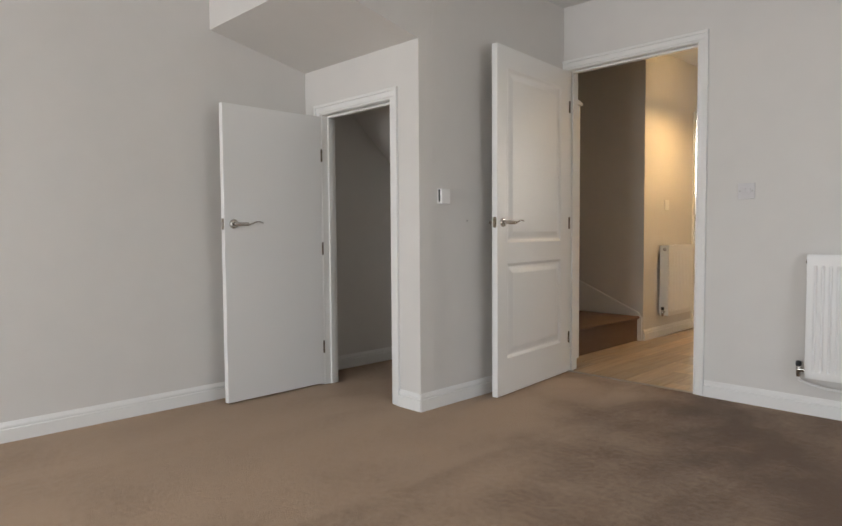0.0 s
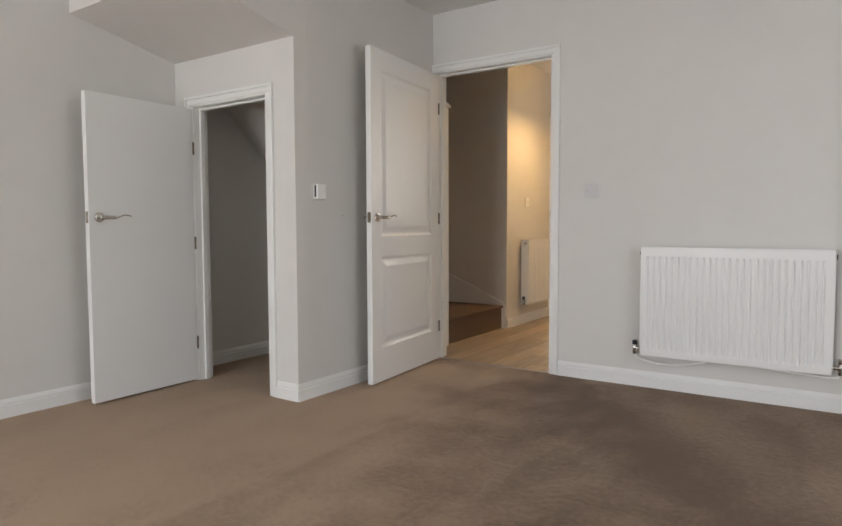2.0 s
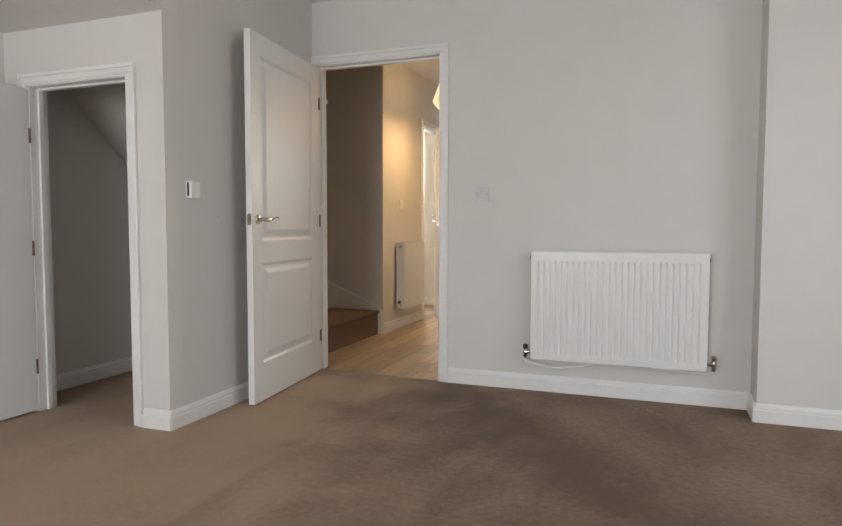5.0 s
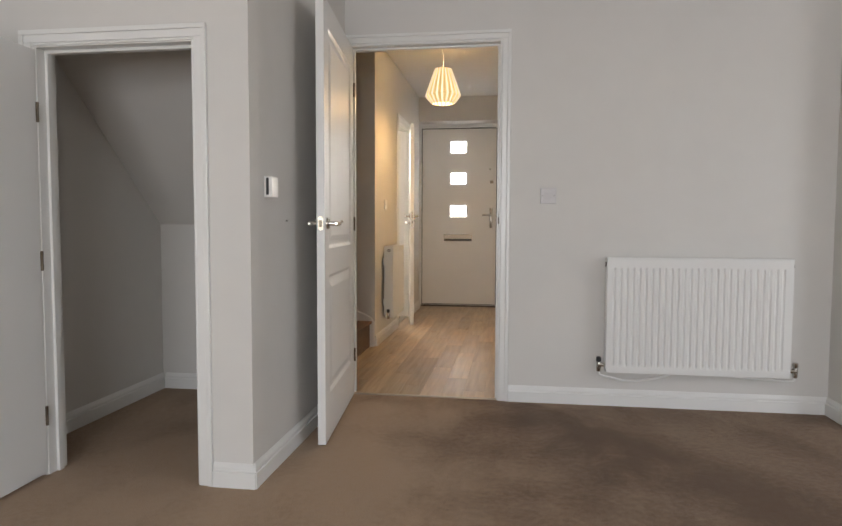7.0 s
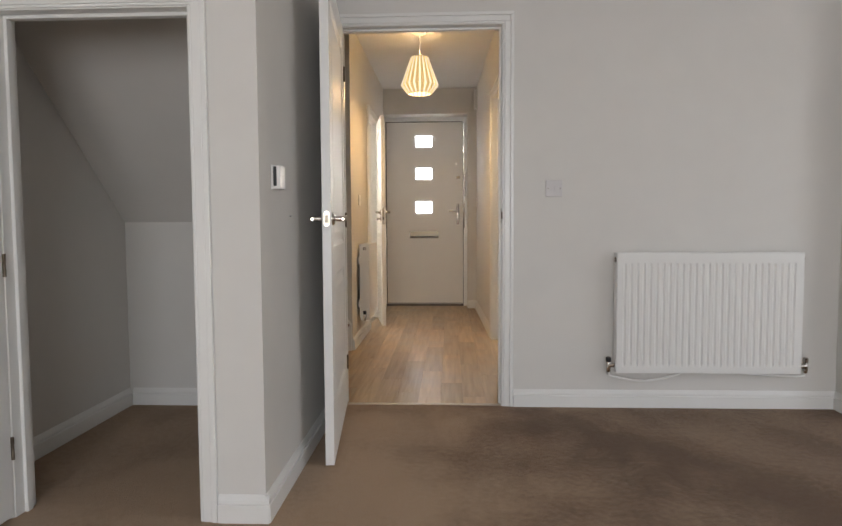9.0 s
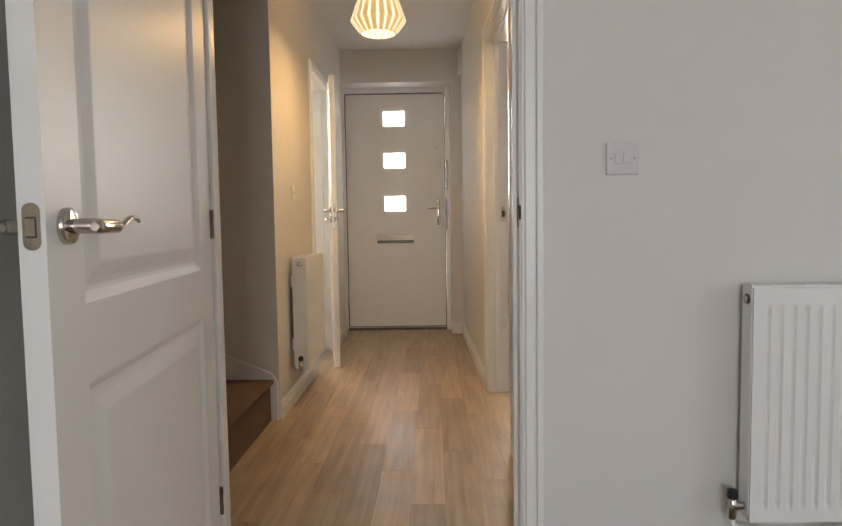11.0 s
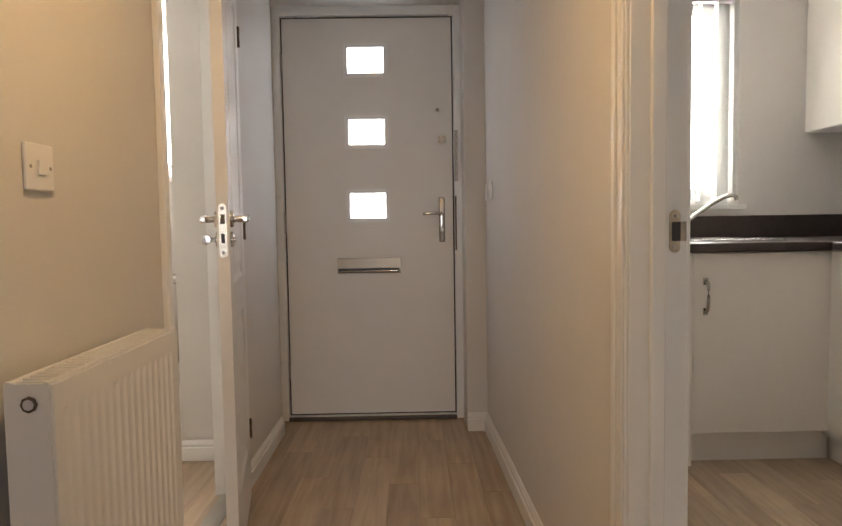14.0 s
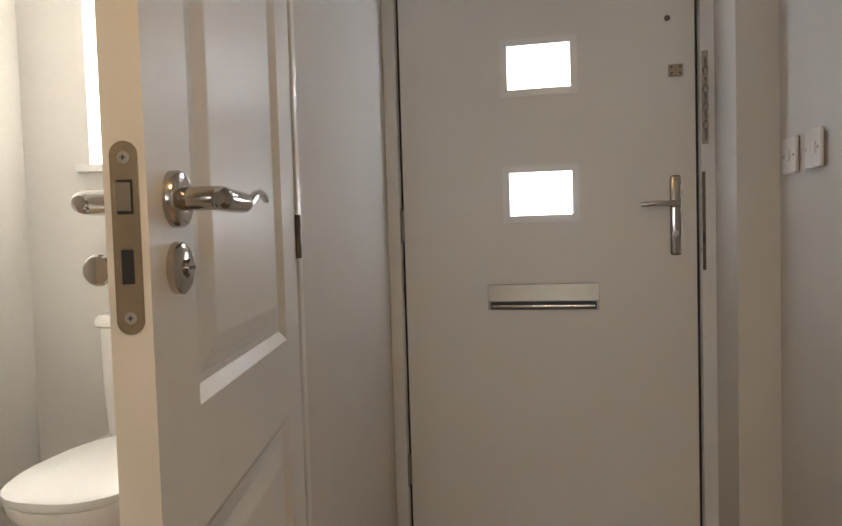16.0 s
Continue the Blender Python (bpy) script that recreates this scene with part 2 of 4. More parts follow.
# ---- builders ----
def box(bm, x0, x1, y0, y1, z0, z1):
    v = [bm.verts.new((x, y, z)) for z in (z0, z1) for y in (y0, y1) for x in (x0, x1)]
    for f in ((0, 2, 3, 1), (4, 5, 7, 6), (0, 1, 5, 4), (2, 6, 7, 3), (0, 4, 6, 2), (1, 3, 7, 5)):
        bm.faces.new([v[i] for i in f])


def boxes(*dims, bevel=0.0, segments=2):
    bm = bmesh.new()
    for d in dims:
        box(bm, *d)
    if bevel:
        bmesh.ops.bevel(bm, geom=bm.edges[:], offset=bevel, segments=segments, affect="EDGES", profile=0.5)
    return bm


def prism(points, axis, a, b):
    """A closed outline drawn out along an axis from a to b; points are the other two coordinates in order."""
    bm = bmesh.new()
    put = {"x": lambda p, t: (t, *p), "y": lambda p, t: (p[0], t, p[1]), "z": lambda p, t: (*p, t)}[axis]
    lo, hi = ([bm.verts.new(put(p, t)) for p in points] for t in (a, b))
    n = len(points)
    for i in range(n):
        bm.faces.new((lo[i], lo[(i + 1) % n], hi[(i + 1) % n], hi[i]))
    bm.faces.new(lo[::-1])
    bm.faces.new(hi)
    bmesh.ops.recalc_face_normals(bm, faces=bm.faces[:])
    return bm


def lathe(profile, segments=32, centre=(0, 0, 0), axis="z"):
    bm = bmesh.new()
    rings = []
    for r, h in profile:
        ring = []
        for k in range(segments):
            c, s = r * math.cos(math.tau * k / segments), r * math.sin(math.tau * k / segments)
            p = {"z": (c, s, h), "y": (c, h, s), "x": (h, c, s)}[axis]
            ring.append(bm.verts.new([a + b for a, b in zip(p, centre)]))
        rings.append(ring)
    for a, b in zip(rings, rings[1:]):
        for k in range(segments):
            bm.faces.new((a[k], a[(k + 1) % segments], b[(k + 1) % segments], b[k]))
    bm.faces.new(rings[0][::-1])
    bm.faces.new(rings[-1])
    bmesh.ops.recalc_face_normals(bm, faces=bm.faces[:])
    return bm


def sweep(points, radii, segments=12, flat=1.0):
    """A tube along points; radii per point, flat squeezes it in its second direction."""
    bm = bmesh.new()
    pts = [Vector(p) for p in points]
    if isinstance(radii, (int, float)):
        radii = [radii] * len(pts)
    rings, up = [], Vector((0, 0, 1))
    for i, p in enumerate(pts):
        d = (pts[min(i + 1, len(pts) - 1)] - pts[max(i - 1, 0)]).normalized()
        side = d.cross(up)
        side = side.normalized() if side.length > 0.05 else Vector((1, 0, 0))
        top = side.cross(d).normalized()
        rings.append([bm.verts.new(p + radii[i] * (math.cos(math.tau * k / segments) * side + flat * math.sin(math.tau * k / segments) * top)) for k in range(segments)])
    for a, b in zip(rings, rings[1:]):
        for k in range(segments):
            bm.faces.new((a[k], a[(k + 1) % segments], b[(k + 1) % segments], b[k]))
    bm.faces.new(rings[0][::-1])
    bm.faces.new(rings[-1])
    bmesh.ops.recalc_face_normals(bm, faces=bm.faces[:])
    return bm


def joined(*meshes):
    out = bmesh.new()
    for bm in meshes:
        me = bpy.data.meshes.new("scratch")
        bm.to_mesh(me)
        bm.free()
        out.from_mesh(me)
        bpy.data.meshes.remove(me)
    return out


def part(name, bm, mat, parent=None, label="", smooth=False):
    me = bpy.data.meshes.new(name)
    bm.to_mesh(me)
    bm.free()
    me.materials.append(mat)
    if smooth:
        me.shade_smooth()
        me.set_sharp_from_angle(angle=radians(40))
    ob = new(name, me)
    ob.parent = parent
    return tagged(ob, label) if label else ob


def thing(name, m, label, category, group="", kind=""):
    ob = new(name)
    ob.empty_display_size = 0.1
    ob.matrix_world = m
    return tagged(ob, label, category, group, kind)


def structure(name, bm, mat, label, category):
    return tagged(part(name, bm, mat), label, category, kind="structure")


def slab(axis, a0, a1, z0, z1, t0, t1, holes=()):
    """An upright slab along x or y from a0 to a1, between t0 and t1 across, with rectangular holes (a, a, z, z) right through it."""
    us = sorted({a0, a1, *[v for h in holes for v in h[:2]]})
    vs = sorted({z0, z1, *[v for h in holes for v in h[2:]]})

    def solid(i, j):
        if not (0 <= i < len(us) - 1 and 0 <= j < len(vs) - 1):
            return False
        u, v = (us[i] + us[i + 1]) / 2, (vs[j] + vs[j + 1]) / 2
        return not any(h[0] < u < h[1] and h[2] < v < h[3] for h in holes)

    bm = bmesh.new()

    def face(*ps):
        bm.faces.new([bm.verts.new((u, t, v) if axis == "x" else (t, u, v)) for u, v, t in ps])

    for i in range(len(us) - 1):
        for j in range(len(vs) - 1):
            if not solid(i, j):
                continue
            ua, ub, va, vb = us[i], us[i + 1], vs[j], vs[j + 1]
            for t in (t0, t1):
                face((ua, va, t), (ub, va, t), (ub, vb, t), (ua, vb, t))
            if not solid(i - 1, j):
                face((ua, va, t0), (ua, va, t1), (ua, vb, t1), (ua, vb, t0))
            if not solid(i + 1, j):
                face((ub, va, t0), (ub, va, t1), (ub, vb, t1), (ub, vb, t0))
            if not solid(i, j - 1):
                face((ua, va, t0), (ub, va, t0), (ub, va, t1), (ua, va, t1))
            if not solid(i, j + 1):
                face((ua, vb, t0), (ub, vb, t0), (ub, vb, t1), (ua, vb, t1))
    bmesh.ops.remove_doubles(bm, verts=bm.verts[:], dist=1e-5)
    bmesh.ops.recalc_face_normals(bm, faces=bm.faces[:])
    return bm


def skirting(axis, a0, a1, t, out, label="white gloss painted skirting board along the wall", z=0.0):
    """A run of moulded skirting along x or y at plane t; out is the side it stands proud on."""
    prof = [(0, 0), (0.018, 0), (0.018, 0.059), (0.0165, 0.061), (0.011, 0.0615), (0.011, 0.066), (0.0125, 0.068), (0.0115, 0.076), (0.006, 0.086), (0.003, 0.092), (0, 0.092)]
    pts = [(t + out * d, z + h) for d, h in prof]
    if axis == "y":
        bm = prism(pts, "y", a0, a1)
    else:
        bm = prism([(d, h) for d, h in pts], "x", a0, a1)
    return structure("baseboard", bm, GLOSS, label, "skirting board")


def architrave(axis, a0, a1, h, t, out, w=0.062, left=True, right=True):
    """A moulded casing round a door opening on one face of a wall."""
    bm = bmesh.new()
    steps = ((0.004, 0.014, 0.0095), (0.014, w - 0.018, 0.0125), (w - 0.018, w, 0.018))
    for o0, o1, d in steps:
        lo, hi = sorted((t, t + out * d))
        pieces = [(a0 - o1, a1 + o1, h + o0, h + o1)]
        if left:
            pieces.append((a0 - o1, a0 - o0, 0, h + o0))
        if right:
            pieces.append((a1 + o0, a1 + o1, 0, h + o0))
        for u0, u1, z0, z1 in pieces:
            if axis == "x":
                box(bm, u0, u1, lo, hi, z0, z1)
            else:
                box(bm, lo, hi, u0, u1, z0, z1)
    bmesh.ops.bevel(bm, geom=bm.edges[:], offset=0.003, segments=2, affect="EDGES", profile=0.5)
    return structure("trim", bm, GLOSS, "white gloss painted moulded architrave round a doorway", "architrave")


def lining(axis, a0, a1, h, t0, t1, stop, thick=0.028):
    """The door lining inside a hole that is bigger by its thickness, with a planted stop at the given cross place."""
    bm = bmesh.new()
    runs = [(a0 - thick, a0, 0, h + thick, t0, t1), (a1, a1 + thick, 0, h + thick, t0, t1), (a0, a1, h, h + thick, t0, t1)]
    s0, s1 = stop
    runs += [(a0, a0 + 0.012, 0, h, s0, s1), (a1 - 0.012, a1, 0, h, s0, s1), (a0 + 0.012, a1 - 0.012, h - 0.012, h, s0, s1)]
    for u0, u1, z0, z1, q0, q1 in runs:
        if axis == "x":
            box(bm, u0, u1, q0, q1, z0, z1)
        else:
            box(bm, q0, q1, u0, u1, z0, z1)
    bmesh.ops.bevel(bm, geom=bm.edges[:], offset=0.0015, segments=1, affect="EDGES")
    return structure("trim", bm, GLOSS, "white gloss painted door lining with a planted stop", "door lining")


def skewed(ob):
    """The hall's east side runs very slightly out of square: it opens towards the living room."""
    for v in ob.data.vertices:
        v.co.x += (7.55 - v.co.y) * 0.025
    return ob


# ---- the large structure ----
# living room: x -3.45 to 1.4, y -3.2 to 3.67; hall: x -2.575 to -1.515, y 3.79 to 7.55
LIV_H, HALL_H = 2.415, 2.50
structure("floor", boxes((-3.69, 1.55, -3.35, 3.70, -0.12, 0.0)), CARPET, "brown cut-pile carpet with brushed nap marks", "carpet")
structure("subfloor", boxes((-4.2, 0.68, 3.70, 7.98, -0.12, -0.006)), BEDDING, "dark floor screed under the plank flooring", "floor")
structure("wall_west", boxes((-3.57, -3.45, -3.35, 2.32, 0, 2.6)), PAINT, "white painted plain plaster wall of the living room", "wall")
structure("wall_north", slab("x", -2.43, 0.31, 0, 2.6, 3.67, 3.79, [(-2.423, -1.522, -1, 2.033)]), PAINT, "off-white painted plaster wall beside the hall doorway", "wall")
structure("wall_pier", boxes((0.19, 1.55, 3.45, 3.668, 0, 2.6)), PAINT, "off-white painted wall standing forward at the room's corner", "wall")
# the opening is made for the added side fill lamp
structure("wall_east", slab("y", -3.35, 3.448, 0, 2.6, 1.4, 1.55, [(0.9, 2.5, 0.12, 2.16)]), PAINT, "plain white painted living room side wall", "wall")
structure("wall_south", slab("x", -3.448, 1.398, 0, 2.6, -3.35, -3.2, [(-2.95, -0.55, 0.35, 2.25)]), PAINT, "plain white painted wall with a wide window", "wall")
structure("wall_cupboard_front", slab("x", -3.66, -2.43, 0, 1.955, 2.32, 2.42, [(-3.308, -2.622, -1, 1.693)]), PAINT, "white painted wall with the cupboard doorway under the stairs", "wall")
structure("wall_thermostat", boxes((-2.53, -2.43, 2.4202, 3.6698, 0, 2.6)), PAINT, "off-white painted wall with a thermostat", "wall")
# bulkhead of the stairs over the cupboard door: a sloping soffit with an upright face
structure("wall_bulkhead", prism([(1.69, 2.085), (2.42, 1.925), (2.42, 2.6), (1.69, 2.6)], "x", -3.449, -2.431), PAINT, "white painted stair bulkhead with a sloping underside", "wall")
structure("wall_thermostat_upper", boxes((-2.53, -2.4305, 2.4203, 3.6697, 1.96, 2.6)), PAINT, "off-white painted wall beside the stair bulkhead", "wall")
# cupboard under the stairs
structure("wall_cupboard_west", boxes((-3.69, -3.57, 2.4202, 3.92, 0, 4.6)), PAINT, "grey-white painted cupboard wall under the stairs", "wall")
structure("wall_cupboard_back", boxes((-3.5698, -2.532, 3.65, 3.92, 0, 0.995)), PAINT, "low white painted back wall inside the cupboard", "wall")
structure("ceiling_cupboard", prism([(2.4202, 1.93), (2.62, 1.915), (3.65, 0.993), (3.92, 0.75), (3.92, 1.0), (2.4202, 2.06)], "x", -3.5698, -2.532), PAINT, "white painted sloping underside of the stairs inside the cupboard", "ceiling")
# ceilings
structure("ceiling_living", boxes((-3.75, 1.55, -3.35, 3.69, LIV_H, 2.62)), CEILING, "plain white painted living room ceiling", "ceiling")
structure("ceiling_hall", boxes((-2.60, -1.38, 3.7902, 7.98, HALL_H, 2.66)), CEILING, "plain white painted hall ceiling", "ceiling")
structure("ceiling_kitchen", boxes((-1.379, 1.0, 3.7902, 7.98, HALL_H, 2.66)), CEILING, "plain white painted kitchen ceiling", "ceiling")
structure("ceiling_wc", boxes((-4.2, -2.601, 5.06, 8.18, HALL_H, 2.66)), CEILING, "plain white painted toilet room ceiling", "ceiling")
structure("ceiling_stairwell", boxes((-4.3, 0.68, 2.30, 7.98, 4.601, 4.7)), CEILING, "plain white painted ceiling high over the stairs", "ceiling")
# hall walls
skewed(structure("wall_hall_east", slab("y", 3.7902, 7.58, 0, 2.6, -1.515, -1.405, [(4.657, 5.632, -1, 2.028)]), PAINT, "cream-lit white painted hall wall with the kitchen doorway", "wall"))
structure("wall_hall_west", slab("y", 5.135, 7.58, 0, 2.6, -2.685, -2.575, [(6.147, 6.873, -1, 2.028)]), PAINT, "cream-lit white painted hall wall with the toilet doorway", "wall")
structure("wall_stair_side", boxes((-4.2, -2.685, 5.135, 5.235, 0, 3.4)), PAINT, "shaded white painted wall beside the stairs", "wall")
# unseen upper storey, added to soak up light and darken the stairwell
structure("floor_light_sink", boxes((-2.60, 0.53, 3.81, 7.78, 2.67, 2.75)), STAIRCARPET, "unseen brown carpeted landing, added to soak up stairwell light", "carpet")
structure("wall_light_sink", boxes((-2.4299, 0.68, 3.69, 3.80, 2.63, 4.6), (0.535, 0.68, 3.801, 7.799, 2.67, 4.6), (-4.2, 0.68, 7.80, 7.98, 2.67, 4.6), (-4.3, -4.1, 5.2102, 7.799, 2.67, 4.6)), PAINT, "unseen white painted walls closing the added landing", "wall")
structure("floor_light_sink_west", boxes((-4.099, -2.601, 5.245, 7.78, 2.67, 2.75)), STAIRCARPET, "unseen brown carpeted floor beside the added landing", "carpet")
structure("wall_stairwell_south", boxes((-4.2, -3.571, 3.93, 4.05, 0, 4.6), (-2.531, -2.432, 3.671, 3.79, 0, 4.6), (-3.5695, -2.532, 3.925, 3.94, 0, 1.1)), PAINT, "white painted wall at the foot of the stairs", "wall")
structure("wall_stairwell_west", boxes((-4.3, -3.60, 3.7902, 5.1348, 0, 4.6)), PAINT, "white painted wall at the back of the stairs", "wall")
structure("wall_flight_side", boxes((-2.53, -2.4305, 2.4203, 3.6697, 2.601, 4.6)), PAINT, "white painted wall beside the upper stairs", "wall")
structure("wall_flight_top", boxes((-3.69, -2.4305, 2.30, 2.4195, 2.621, 4.6), (-3.69, -3.4495, 2.3205, 2.4195, 1.956, 2.6)), PAINT, "white painted wall at the top of the stairs", "wall")
structure("wall_front", slab("x", -2.685, -1.405, 0, 2.6, 7.5802, 7.98, [(-2.615, -1.62, -1, 2.215)]), PAINT, "white painted front wall round the entrance door", "wall")
structure("wall_front_wc", slab("x", -4.2, -2.6852, 0, 2.6, 7.80, 8.18, [(-3.71, -3.01, 1.33, 2.27)]), PAINT, "white painted wall with the small toilet window", "wall")
structure("wall_front_kitchen", slab("x", -1.4048, 1.0, 0, 2.6, 7.80, 7.98, [(-1.25, -0.125, 1.14, 2.27)]), PAINT, "white painted kitchen wall with the window over the sink", "wall")
structure("wall_wc_west", boxes((-4.3, -3.985, 5.2352, 7.7998, 0, 2.6)), PAINT, "white painted toilet room wall", "wall")
structure("wall_wc_pier", boxes((-2.957, -2.6852, 7.24, 7.7998, 0, 2.6)), PAINT, "white painted boxed-out corner in the toilet room", "wall")
structure("wall_kitchen_east", boxes((0.53, 0.68, 3.7902, 7.7998, 0, 2.6)), PAINT, "white painted kitchen wall behind the wall unit", "wall")
structure("ground", boxes((-60, 60, -60, 60, -0.4, -0.2)), PAVING, "pale paved ground outside the house", "ground")
structure("backdrop", boxes((-12, 10, 10.5, 10.52, -0.2, 8)), OVERCAST, "bright white overcast daylight beyond the windows", "sky")

# doorways
lining("x", -2.395, -1.55, 2.005, 3.668, 3.792, (3.712, 3.74))
architrave("x", -2.395, -1.55, 2.005, 3.67, -1)
architrave("x", -2.395, -1.55, 2.005, 3.79, 1, left=False)
lining("x", -3.28, -2.65, 1.665, 2.318, 2.422, (2.362, 2.39))
architrave("x", -3.28, -2.65, 1.665, 2.32, -1)
skewed(lining("y", 4.685, 5.604, 2.0, -1.517, -1.403, (-1.478, -1.45)))
skewed(architrave("y", 4.685, 5.604, 2.0, -1.515, -1))
skewed(architrave("y", 4.685, 5.604, 2.0, -1.405, 1))
lining("y", 6.175, 6.845, 2.0, -2.687, -2.573, (-2.645, -2.617))
architrave("y", 6.175, 6.845, 2.0, -2.575, 1)

# skirting boards
skirting("y", -3.2, 2.30, -3.45, 1)
skirting("x", -1.486, 0.19, 3.67, -1)
skirting("y", 3.436, 3.67, 0.19, -1)
skirting("x", 0.176, 1.4, 3.45, -1)
skirting("y", -3.2, 3.436, 1.4, -1)
skirting("y", 2.308, 3.60, -2.43, 1)
skirting("x", -2.586, -2.416, 2.32, -1)
skirting("y", 2.43, 3.65, -3.57, 1, "white skirting board inside the cupboard")
skirting("x", -3.55, -2.54, 3.65, -1, "white skirting board inside the cupboard")
skewed(skirting("y", 5.672, 7.58, -1.515, -1))
skewed(skirting("y", 3.86, 4.62, -1.515, -1))
skirting("x", -1.62, -1.50, 7.58, -1)
skirting("y", 5.137, 6.111, -2.575, 1)
skirting("y", 6.909, 7.58, -2.575, 1)
skirting("x", -2.957, -2.69, 7.24, -1, "white skirting board in the toilet room")
skirting("x", -1.40, -0.80, 7.80, -1, "white skirting board in the kitchen")


# ---- doors ----
def lever(parent, x, z, side, y, along, lock=False):
    """A lever handle on a round rose; side is the face it stands on (+1 or -1 across the leaf), along the way the lever points."""
    handle = part("door_handle", lathe([(0.026, y), (0.026, y + side * 0.006), (0.0245, y + side * 0.009), (0.021, y + side * 0.0105), (0.0108, y + side * 0.011), (0.0108, y + side * 0.042), (0.0095, y + side * 0.048), (0.006, y + side * 0.052), (0.0, y + side * 0.053)], 28, (x, 0, z), "y"), CHROME, parent, "chrome lever handle on a round rose", True)
    sleeve = [(x + along * d, y + side * 0.044, z - 0.001) for d in (-0.012, -0.008, 0.0, 0.03, 0.064, 0.0665)]
    part("lever", sweep(sleeve, [0.006, 0.0095, 0.0108, 0.0108, 0.0104, 0.008], 18), CHROME, handle, "", True)
    tip = [(x + along * d, y + side * o, z + h) for d, o, h in ((0.05, 0.045, -0.006), (0.066, 0.046, -0.005), (0.08, 0.047, -0.0005), (0.094, 0.047, 0.0055), (0.108, 0.0465, 0.0105), (0.122, 0.046, 0.0128), (0.136, 0.0455, 0.0122), (0.148, 0.045, 0.0092), (0.157, 0.0445, 0.0055))]
    part("lever_tip", sweep(tip, [0.005, 0.0052, 0.0052, 0.0052, 0.0051, 0.005, 0.0048, 0.0044, 0.0032], 14, 0.75), CHROME, handle, "", True)
    return handle


def hinge(parent, x, y, z, axis_side):
    body = part("hinge", joined(lathe([(0.0055, z - 0.038), (0.0055, z - 0.014), (0.0048, z - 0.013), (0.0048, z + 0.013), (0.0055, z + 0.014), (0.0055, z + 0.038)], 12, (x, y, 0)),
                                boxes((x - 0.002, x + 0.002, y, y + axis_side * 0.028, z - 0.038, z + 0.038))), BRONZE, parent, "dark worn steel butt hinge", True)
    return body


def raised_panel(x0, x1, z0, z1, y, side):
    """A fielded panel: sunk moulding sloping in, then a raised field, on one face."""
    bm = bmesh.new()
    loops = []
    for inset, depth in ((0, 0.0), (0.006, -0.003), (0.016, -0.0085), (0.024, -0.009), (0.034, -0.0075), (0.058, -0.001), (0.062, -0.0005)):
        yy = y + side * depth
        loops.append([bm.verts.new(p) for p in ((x0 + inset, yy, z0 + inset), (x1 - inset, yy, z0 + inset), (x1 - inset, yy, z1 - inset), (x0 + inset, yy, z1 - inset))])
    for a, b in zip(loops, loops[1:]):
        for k in range(4):
            bm.faces.new((a[k], a[(k + 1) % 4], b[(k + 1) % 4], b[k]))
    bm.faces.new(loops[-1])
    bmesh.ops.recalc_face_normals(bm, faces=bm.faces[:])
    return bm


